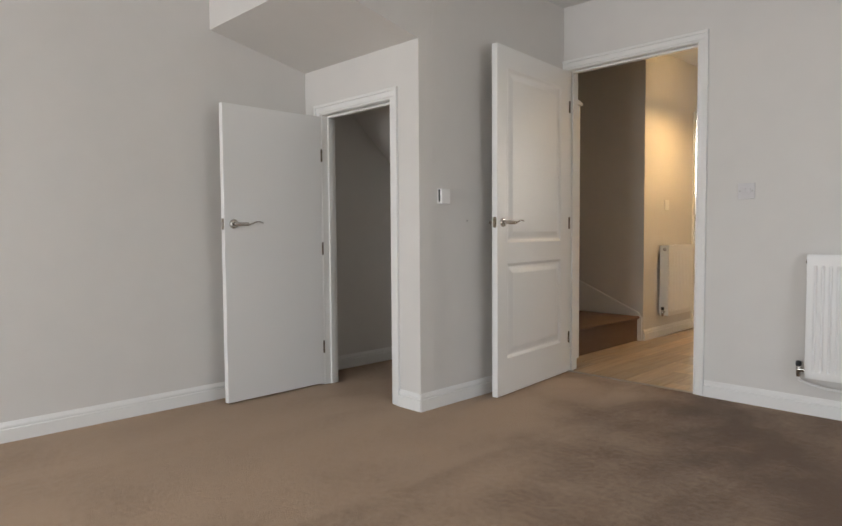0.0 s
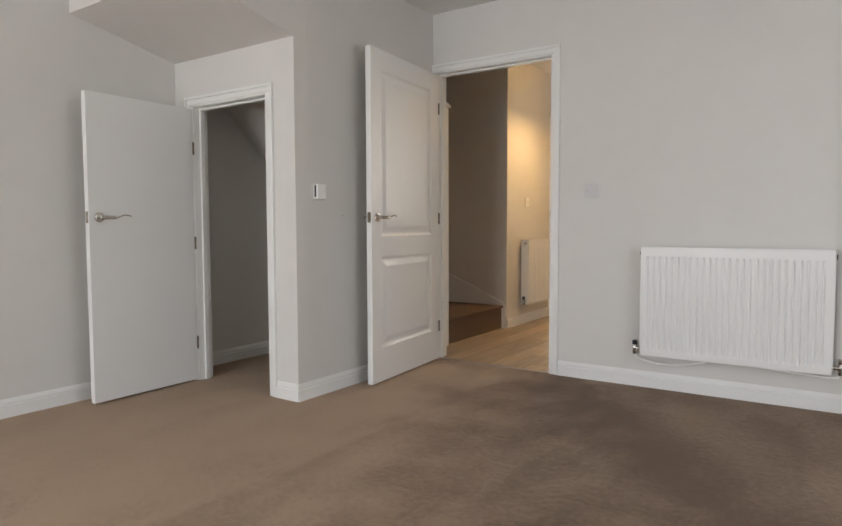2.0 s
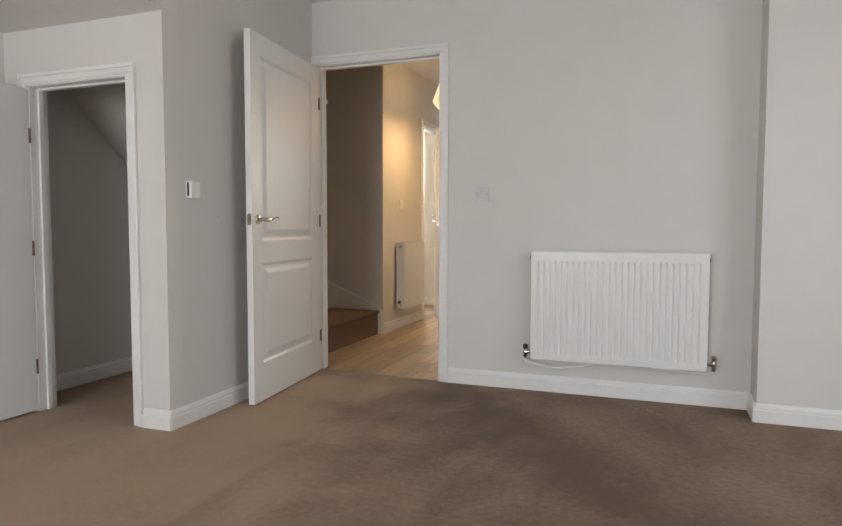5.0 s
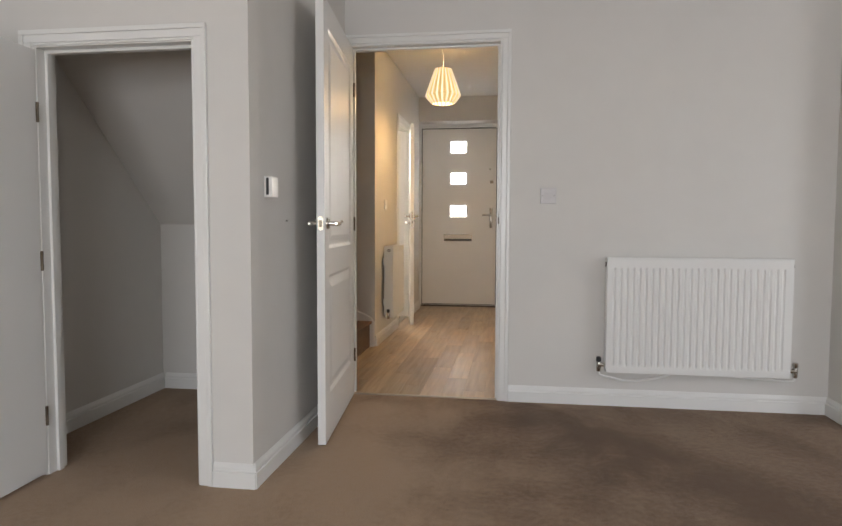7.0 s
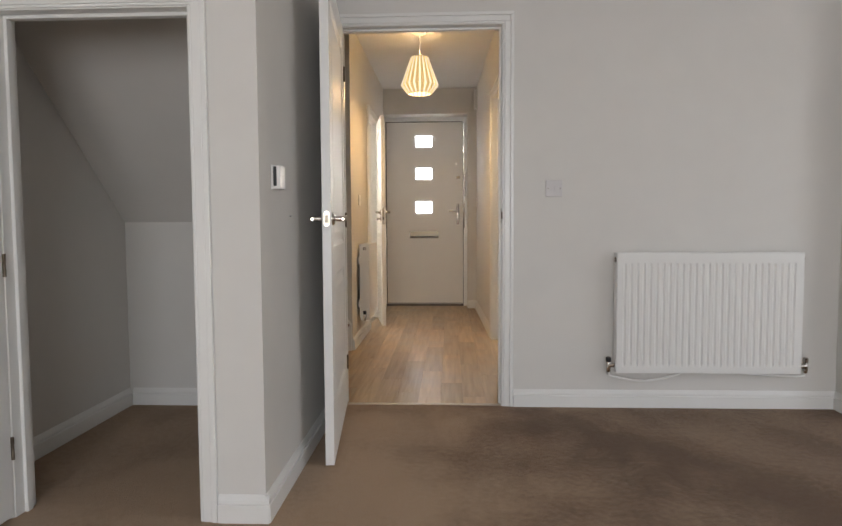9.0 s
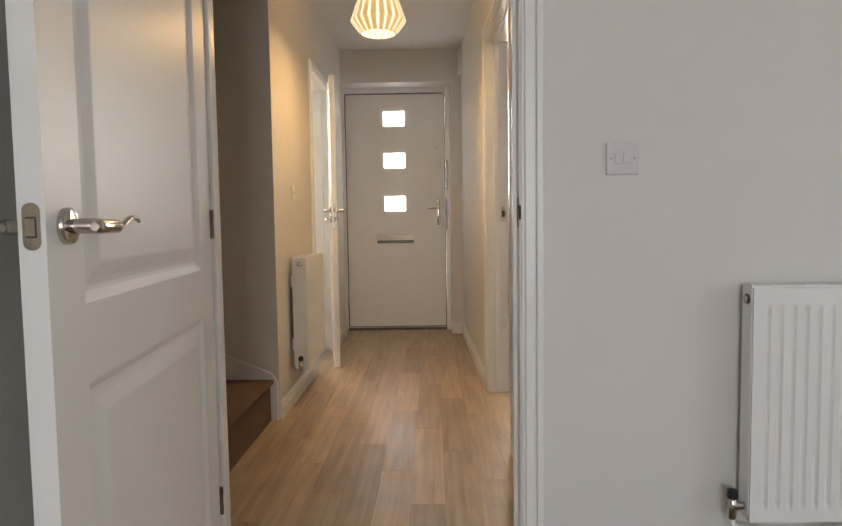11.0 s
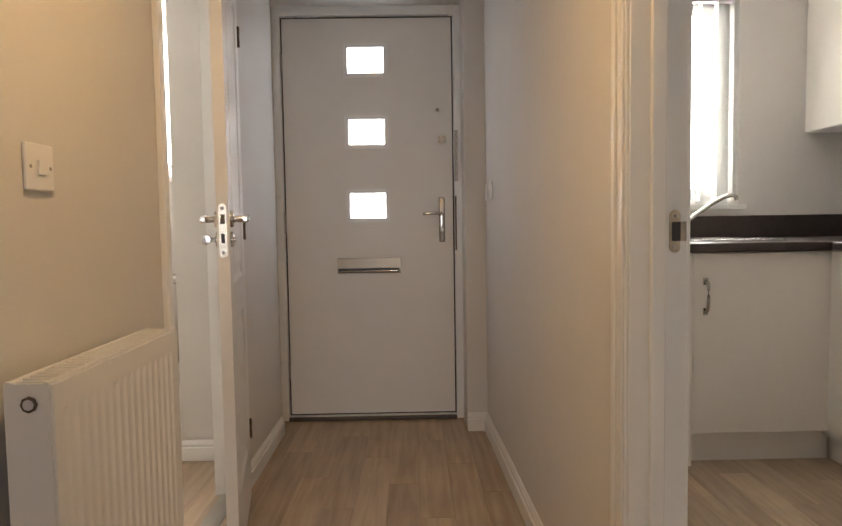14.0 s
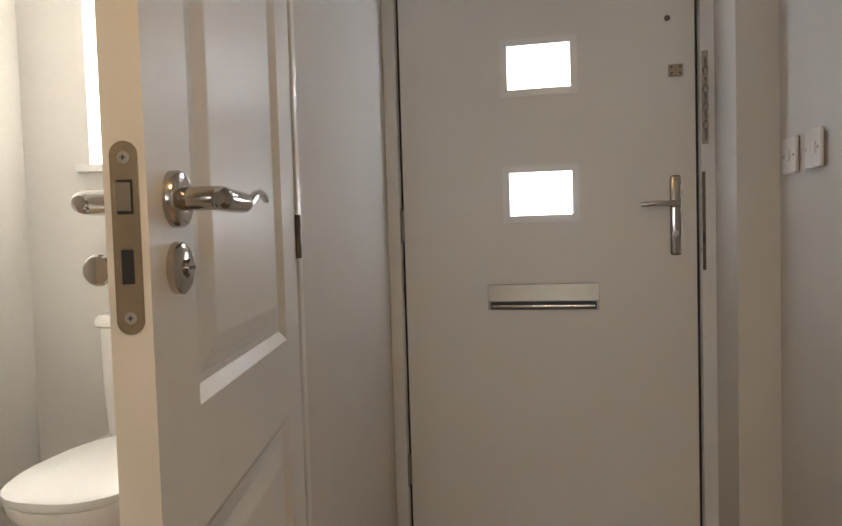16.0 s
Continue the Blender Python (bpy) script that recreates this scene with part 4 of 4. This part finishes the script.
# ---- pendant lamp ----
def pendant():
    p = thing("pendant_lamp", pose(-2.06, 5.45, 0), "lit hall pendant with a ribbed cream fabric shade", "ceiling lamp")
    part("ceiling_rose", lathe([(0.05, HALL_H), (0.05, HALL_H - 0.012), (0.038, HALL_H - 0.024), (0.012, HALL_H - 0.032), (0.004, HALL_H - 0.034)], 28), PLASTIC, p, "white plastic ceiling rose", True)
    part("flex", sweep([(0, 0, HALL_H - 0.03), (0.001, 0, 2.40), (0, 0, 2.28)], 0.0032, 8), PLASTIC, p, "white cable", True)
    part("lamp_holder", lathe([(0.006, 2.29), (0.017, 2.28), (0.018, 2.225), (0.014, 2.22)], 20), PLASTIC, p, "", True)
    part("bulb", lathe([(0.013, 2.22), (0.02, 2.20), (0.03, 2.17), (0.03, 2.152), (0.02, 2.136), (0.004, 2.13)], 20), BULB, p, "glowing light bulb", True)
    shade = part("shade_ring", sweep([(0.07 * math.cos(a), 0.07 * math.sin(a), 2.30) for a in [math.tau * k / 32 for k in range(33)]], 0.002, 6), STEEL, p, "wire ring of the shade")
    part("lower_ring", sweep([(0.092 * math.cos(a), 0.092 * math.sin(a), 2.012) for a in [math.tau * k / 32 for k in range(33)]], 0.002, 6), STEEL, shade)
    n, prof = 20, ((0.068, 2.30), (0.096, 2.22), (0.125, 2.14), (0.146, 2.078), (0.118, 2.04), (0.092, 2.012))
    for k in range(n):
        for half, mat in ((0, SHADE_RIB), (1, SHADE_FOLD)):
            bm = bmesh.new()
            a0, a1 = math.tau * (k + half * 0.36) / n, math.tau * (k + (0.36 if half == 0 else 1)) / n
            bulge = 1.03 if half == 0 else 0.975
            rows = []
            for r, z in prof:
                am = (a0 + a1) / 2
                rows.append([bm.verts.new(q) for q in ((r * math.cos(a0), r * math.sin(a0), z), (r * bulge * math.cos(am), r * bulge * math.sin(am), z), (r * math.cos(a1), r * math.sin(a1), z))])
            for lo, hi in zip(rows, rows[1:]):
                for i in range(2):
                    bm.faces.new((lo[i], lo[i + 1], hi[i + 1], hi[i]))
            part("shade_rib" if half == 0 else "shade_pleat", bm, mat, shade)
    return p


pendant()


# ---- windows ----
def window(name, x0, x1, z0, z1, y, mullions, label, glass, sill_y, out=0.06):
    w = thing(name, pose(0, 0, 0), label, "window", kind="structure")
    cuts = [x0, *mullions, x1]
    holes = [(a + 0.055, b - 0.055, z0 + 0.06, z1 - 0.06) for a, b in zip(cuts, cuts[1:])]
    fr = part("window_frame", slab("x", x0 + 0.0005, x1 - 0.0005, z0 + 0.0005, z1 - 0.0005, y, y + 0.07, holes), UPVC, w, "white plastic window frame")
    for a, b, c, d in holes:
        part("casement", slab("x", a - 0.012, b + 0.012, c - 0.012, d + 0.012, y - 0.014, y - 0.0004, [(a + 0.03, b - 0.03, c + 0.03, d - 0.03)]), UPVC, fr, "white plastic casement")
        pane = part("pane", boxes((a + 0.0005, b - 0.0005, y + 0.025, y + 0.031, c + 0.0005, d - 0.0005)), glass, fr, "bright window pane")
        pane.visible_shadow = False
        part("glazing_bead", slab("x", a + 0.026, b - 0.026, c + 0.026, d - 0.026, y - 0.016, y - 0.0142, [(a + 0.036, b - 0.036, c + 0.036, d - 0.036)]), GREYPLASTIC, fr)
    part("window_sill", boxes((x0 - 0.035, x1 + 0.035, sill_y - 0.03, sill_y - 0.0005, z0 - 0.022, z0 + 0.003), (x0 + 0.001, x1 - 0.001, sill_y, y - 0.001, z0 + 0.0004, z0 + 0.003), bevel=0.0012), GLOSS, w, "white gloss painted window sill")
    return w


window("window_1", -1.25, -0.125, 1.14, 2.27, 7.90, [-0.6875], "white plastic kitchen window over the sink", GLASS, 7.80)
window("window_2", -3.71, -3.01, 1.33, 2.27, 8.09, [], "white plastic toilet window with frosted glass", FROST, 7.80)
# unseen frame, added only to hold the side fill lamp
w4 = thing("side_fill_window", pose(0, 0, 0), "unseen white plastic window frame added round the side fill lamp", "window", kind="structure")
part("window_frame", slab("y", 0.9005, 2.4995, 0.1205, 2.1595, 1.45, 1.51, [(0.97, 1.665, 0.19, 2.09), (1.735, 2.43, 0.19, 2.09)]), UPVC, w4)
w3 = thing("window_3", pose(0, 0, 0), "wide white plastic living room window", "window", kind="structure")
part("window_frame", slab("x", -2.9495, -0.5505, 0.3505, 2.2495, -3.25, -3.21, [(-2.88, -1.785, 0.42, 2.18), (-1.715, -0.62, 0.42, 2.18)]), UPVC, w3)



def blind():
    b = thing("vertical_blind", pose(0, 0, 0), "white vertical blind with open fabric vanes at the kitchen window", "blind")
    part("headrail", boxes((-1.23, -0.14, 7.815, 7.855, 2.225, 2.255), bevel=0.004), GREYPLASTIC, b, "grey-white headrail")
    for k in range(13):
        x = -1.19 + k * 0.087
        c, s = 0.036 * math.cos(radians(82)), 0.036 * math.sin(radians(82))
        bm = bmesh.new()
        v = [bm.verts.new(p) for p in ((x - c, 7.84 - s, 1.19), (x + c, 7.84 + s, 1.19), (x + c, 7.84 + s, 2.235), (x - c, 7.84 - s, 2.235))]
        bm.faces.new(v)
        bmesh.ops.solidify(bm, geom=bm.faces[:], thickness=0.0008)
        vane = part("vane", bm, VANE, b)
        part("vane_weight", boxes((x - 0.003, x + 0.003, 7.81, 7.87, 1.165, 1.192)), VANE, vane)
    return b


blind()


# ---- kitchen ----
def base_unit():
    u = thing("base_cabinet", pose(0.055, -0.12, 0), "cream gloss base cabinet with a bow handle under the sink", "cabinet")
    part("end_panel", boxes((-0.775, -0.757, 7.16, 7.86, 0.0, 0.922), bevel=0.001), CABINET, u)
    part("carcass", boxes((-0.756, -0.215, 7.19, 7.86, 0.115, 0.922)), CABINET, u)
    part("plinth", boxes((-0.756, -0.125, 7.225, 7.243, 0.0, 0.138)), CABINET, u, "cream plinth board")
    door = part("door", boxes((-0.753, -0.158, 7.17, 7.189, 0.141, 0.918), bevel=0.002), CABINET, u)
    part("handle", joined(sweep([(-0.70, 7.168, 0.80), (-0.70, 7.146, 0.795), (-0.70, 7.140, 0.77), (-0.70, 7.138, 0.735), (-0.70, 7.140, 0.70), (-0.70, 7.146, 0.675), (-0.70, 7.168, 0.67)], [0.007, 0.007, 0.0065, 0.0065, 0.0065, 0.007, 0.007], 10),
                          boxes((-0.709, -0.691, 7.162, 7.1699, 0.785, 0.815), (-0.709, -0.691, 7.162, 7.1699, 0.655, 0.685))), CHROME, door, "chrome bow handle", True)
    return u


base_unit()


def return_unit():
    u = thing("corner_cabinet", pose(0, 0, 0), "cream gloss base cabinet along the side wall", "cabinet")
    part("carcass", boxes((-0.085, 0.525, 5.9, 7.795, 0.115, 0.922)) , CABINET, u)
    part("filler", boxes((-0.095, -0.087, 7.10, 7.119, 0.117, 0.918), bevel=0.001), CABINET, u)
    part("plinth", boxes((-0.058, -0.04, 5.9, 7.154, 0.0, 0.114)), CABINET, u, "cream plinth board")
    for y0, y1 in ((6.5, 7.095), (5.95, 6.495)):
        part("door", boxes((-0.105, -0.0865, y0, y1, 0.117, 0.918), bevel=0.002), CABINET, u)
    return u


return_unit()


def worktop():
    u = thing("worktop", pose(0, 0, 0), "dark brown laminate worktop with matching upstand", "worktop")
    part("top", joined(boxes((-1.40, 0.527, 7.02, 7.798, 0.923, 0.962), bevel=0.006, segments=2), boxes((-0.125, 0.527, 5.9, 7.0185, 0.923, 0.962), bevel=0.006)), WORKTOP, u)
    part("upstand", boxes((-1.40, 0.527, 7.78, 7.7985, 0.963, 1.082), (0.509, 0.527, 5.9, 7.779, 0.963, 1.082), bevel=0.001), WORKTOP, u)
    return u


worktop()


def sink():
    s = thing("kitchen_sink", pose(0.04, -0.03, 0.048), "inset stainless steel sink with drainer", "sink")
    part("rim", joined(boxes((-1.12, -0.24, 7.24, 7.70, 0.9142, 0.9185), bevel=0.0015), boxes((-1.12, -0.24, 7.24, 7.252, 0.9185, 0.9215), (-1.12, -0.24, 7.688, 7.70, 0.9185, 0.9215), (-0.252, -0.24, 7.252, 7.688, 0.9185, 0.9215), (-1.12, -1.108, 7.252, 7.688, 0.9185, 0.9215))), SINKSTEEL, s)
    for k in range(7):
        part("drainer_rib", boxes((-0.62 + k * 0.05, -0.605 + k * 0.05, 7.30, 7.60, 0.9186, 0.9215), bevel=0.0012), SINKSTEEL, s)
    part("bowl_lip", lathe([(0.165, 0.9186), (0.165, 0.922), (0.155, 0.9225), (0.15, 0.9187)], 32, (-0.92, 7.46, 0)), SINKSTEEL, s, "", True)
    return s


sink()


def tap():
    t = thing("mixer_tap", pose(-0.57, 7.61, 0.9667), "chrome single-lever mixer tap with a long spout", "tap")
    body = part("body", lathe([(0.028, 0), (0.028, 0.006), (0.021, 0.012), (0.02, 0.075), (0.022, 0.08), (0.021, 0.105), (0.012, 0.118)], 24), CHROME, t, "", True)
    part("spout", sweep([(0.01, -0.01, 0.03), (0.05, -0.03, 0.07), (0.11, -0.065, 0.125), (0.17, -0.10, 0.175), (0.215, -0.125, 0.205), (0.245, -0.14, 0.212), (0.262, -0.15, 0.205), (0.266, -0.152, 0.188)], [0.013, 0.012, 0.011, 0.0105, 0.0105, 0.0105, 0.0105, 0.0105], 14), CHROME, t, "", True)
    part("lever", sweep([(0, 0, 0.11), (-0.02, -0.005, 0.125), (-0.05, -0.01, 0.135), (-0.085, -0.015, 0.14)], [0.011, 0.009, 0.007, 0.005], 12, 0.7), CHROME, body, "", True)
    return t


tap()


def basket():
    p = thing("sink_plug", pose(-0.655, 7.60, 1.0005), "round chrome sink strainer plug standing beside the tap", "sink plug")
    part("rose", lathe([(0.034, 0.0), (0.034, -0.006), (0.026, -0.010), (0.008, -0.011)], 24, (0, 0, 0), "y"), CHROME, p, "", True)
    for k in range(7):
        a = math.tau * k / 7
        part("slot", boxes((0.018 * math.cos(a) - 0.004, 0.018 * math.cos(a) + 0.004, -0.0125, -0.0105, 0.018 * math.sin(a) - 0.004, 0.018 * math.sin(a) + 0.004)), BLACK, p)
    return p


basket()


cable = thing("loose_cable", pose(0, 0, 0), "brown loose cable lying under the worktop", "cable")
part("cord", sweep([(-1.06, 7.66, 0.16), (-1.03, 7.60, 0.10), (-0.98, 7.50, 0.045), (-0.92, 7.38, 0.012), (-0.86, 7.28, 0.0065), (-0.80, 7.22, 0.0065), (-0.775, 7.20, 0.0065)], 0.006, 8), CARD, cable, "", True)


def wall_unit():
    u = thing("wall_cabinet", pose(0, 0, 0), "cream gloss wall cabinet beside the kitchen window", "cabinet")
    part("carcass", boxes((0.255, 0.528, 6.0, 7.797, 1.52, 2.24)), CABINET, u)
    for y0, y1 in ((7.2, 7.796), (6.603, 7.197), (6.003, 6.6)):
        part("door", boxes((0.235, 0.2545, y0, y1, 1.522, 2.238), bevel=0.002), CABINET, u)
    return u


wall_unit()


def socket(m):
    s = thing("wall_socket", m, "white plastic fused outlet on the kitchen wall", "socket")
    part("plate", boxes((-0.043, 0.043, -0.009, 0, -0.043, 0.043), bevel=0.003), PLASTIC, s)
    part("fuse_cover", boxes((-0.014, 0.014, -0.0105, -0.0092, -0.01, 0.018), bevel=0.0006), GREYPLASTIC, s)
    return s


socket(pose(-1.0, 7.80, 0.62))


# ---- toilet room ----
def toilet():
    t = thing("toilet", pose(-3.35, 7.79, 0), "white ceramic close-coupled toilet with a closed seat", "toilet")

    def ring(cx, cy, rx, ry, z, n=32, power=2.6, flat_back=None):
        out = []
        for k in range(n):
            a = math.tau * k / n
            c, s = math.cos(a), math.sin(a)
            x = cx + rx * math.copysign(abs(c) ** (2 / power), c)
            y = cy + ry * math.copysign(abs(s) ** (2 / power), s)
            out.append((x, min(y, flat_back) if flat_back is not None else y, z))
        return out

    def loft(rings):
        bm = bmesh.new()
        vs = [[bm.verts.new(p) for p in r] for r in rings]
        for a, b in zip(vs, vs[1:]):
            for k in range(len(a)):
                bm.faces.new((a[k], a[(k + 1) % len(a)], b[(k + 1) % len(b)], b[k]))
        bm.faces.new(vs[0][::-1])
        bm.faces.new(vs[-1])
        bmesh.ops.recalc_face_normals(bm, faces=bm.faces[:])
        return bm

    part("cistern", loft([ring(0, -0.1, 0.205, 0.088, 0.405, power=4), ring(0, -0.1, 0.222, 0.092, 0.43, power=4), ring(0, -0.1, 0.23, 0.094, 0.6, power=4), ring(0, -0.1, 0.234, 0.095, 0.775, power=4)]), CERAMIC, t, "", True)
    lid = part("cistern_lid", loft([ring(0, -0.102, 0.238, 0.1, 0.776, power=4), ring(0, -0.102, 0.247, 0.106, 0.782, power=4), ring(0, -0.102, 0.247, 0.106, 0.802, power=4), ring(0, -0.102, 0.232, 0.096, 0.818, power=4), ring(0, -0.102, 0.11, 0.05, 0.823, power=3)]), CERAMIC, t, "", True)
    part("flush_button", lathe([(0.03, 0.822), (0.03, 0.827), (0.026, 0.83), (0.005, 0.831)], 24, (0, -0.102, 0)), CHROME, lid, "chrome flush button", True)
    part("bowl", loft([ring(0, -0.30, 0.11, 0.19, 0.0), ring(0, -0.31, 0.105, 0.19, 0.08), ring(0, -0.33, 0.115, 0.21, 0.2), ring(0, -0.40, 0.165, 0.27, 0.32), ring(0, -0.42, 0.195, 0.28, 0.375), ring(0, -0.42, 0.198, 0.282, 0.395)]), CERAMIC, t, "", True)
    part("bowl_back", loft([ring(0, -0.14, 0.13, 0.12, 0.2, power=4), ring(0, -0.15, 0.19, 0.13, 0.31, power=4), ring(0, -0.17, 0.232, 0.16, 0.375, power=4), ring(0, -0.17, 0.236, 0.162, 0.4045, power=4)]), CERAMIC, t, "", True)
    part("seat_lid", loft([ring(0, -0.43, 0.2, 0.265, 0.396), ring(0, -0.43, 0.205, 0.27, 0.405), ring(0, -0.43, 0.205, 0.27, 0.42), ring(0, -0.43, 0.19, 0.255, 0.432), ring(0, -0.43, 0.1, 0.16, 0.437)]), PLASTIC, t, "white plastic closed seat", True)
    return t


toilet()
roll = thing("toilet_roll", pose(-3.215, 7.735, 0.8234), "white paper toilet roll standing on the cistern", "toilet roll")
part("paper", lathe([(0.02, 0.0), (0.046, 0.0), (0.048, 0.003), (0.048, 0.10), (0.046, 0.103), (0.022, 0.103), (0.02, 0.1)], 28), PAPER, roll, "", True)
part("core", lathe([(0.0195, 0.0005), (0.0195, 0.1035), (0.017, 0.1035), (0.0165, 0.101)], 20), CARD, roll, "grey cardboard core", True)
boxing = thing("pipe_boxing", pose(-3.007, 7.6, 0), "low white painted boxing over the pipes behind the toilet", "pipe boxing")
part("top_board", boxes((-0.12, 0.049, -0.14, 0.19, 0.282, 0.30), bevel=0.002), GLOSS, boxing)
part("front_board", boxes((-0.115, 0.048, -0.13, -0.112, 0.0, 0.2815)), GLOSS, boxing)

# ---- flooring, plank by plank ----
floor_planks = tagged(new("floor_planks"), "oak-effect plank flooring with staggered joints in the hall", "floor", kind="structure")
PLANKS = {}


def plank(x0, x1, y0, y1):
    w, l = round(x1 - x0 - 0.0006, 4), round(y1 - y0 - 0.0006, 4)
    if w < 0.005 or l < 0.005:
        return
    if (w, l) not in PLANKS:
        bm = bmesh.new()
        hw, hl, c = w / 2, l / 2, min(0.0012, w / 4)
        lo = [bm.verts.new((sx * hw, sy * hl, -0.006)) for sx, sy in ((-1, -1), (1, -1), (1, 1), (-1, 1))]
        mid = [bm.verts.new((sx * hw, sy * hl, -0.0007)) for sx, sy in ((-1, -1), (1, -1), (1, 1), (-1, 1))]
        top = [bm.verts.new((sx * (hw - c), sy * (hl - c), 0)) for sx, sy in ((-1, -1), (1, -1), (1, 1), (-1, 1))]
        for a, b in ((lo, mid), (mid, top)):
            for k in range(4):
                bm.faces.new((a[k], a[(k + 1) % 4], b[(k + 1) % 4], b[k]))
        bm.faces.new(top)
        me = bpy.data.meshes.new("plank")
        bm.to_mesh(me)
        bm.free()
        me.materials.append(PLANK)
        PLANKS[w, l] = me
    ob = new("plank", PLANKS[w, l])
    ob.location = ((x0 + x1) / 2, (y0 + y1) / 2, 0)
    ob.parent = floor_planks


WIDE, LONG = 0.125, 0.82


def lay(x0, x1, y0, y1):
    k = math.floor(x0 / WIDE)
    while k * WIDE < x1:
        a, b = max(x0, k * WIDE), min(x1, (k + 1) * WIDE)
        y = y0 - ((k * 0.37) % 1) * LONG
        while y < y1:
            plank(a, b, max(y, y0), min(y + LONG, y1))
            y += LONG
        k += 1


lay(-2.685, -1.375, 3.70, 7.80)
lay(-1.375, 0.53, 3.80, 7.80)
lay(-3.985, -2.685, 5.235, 7.80)
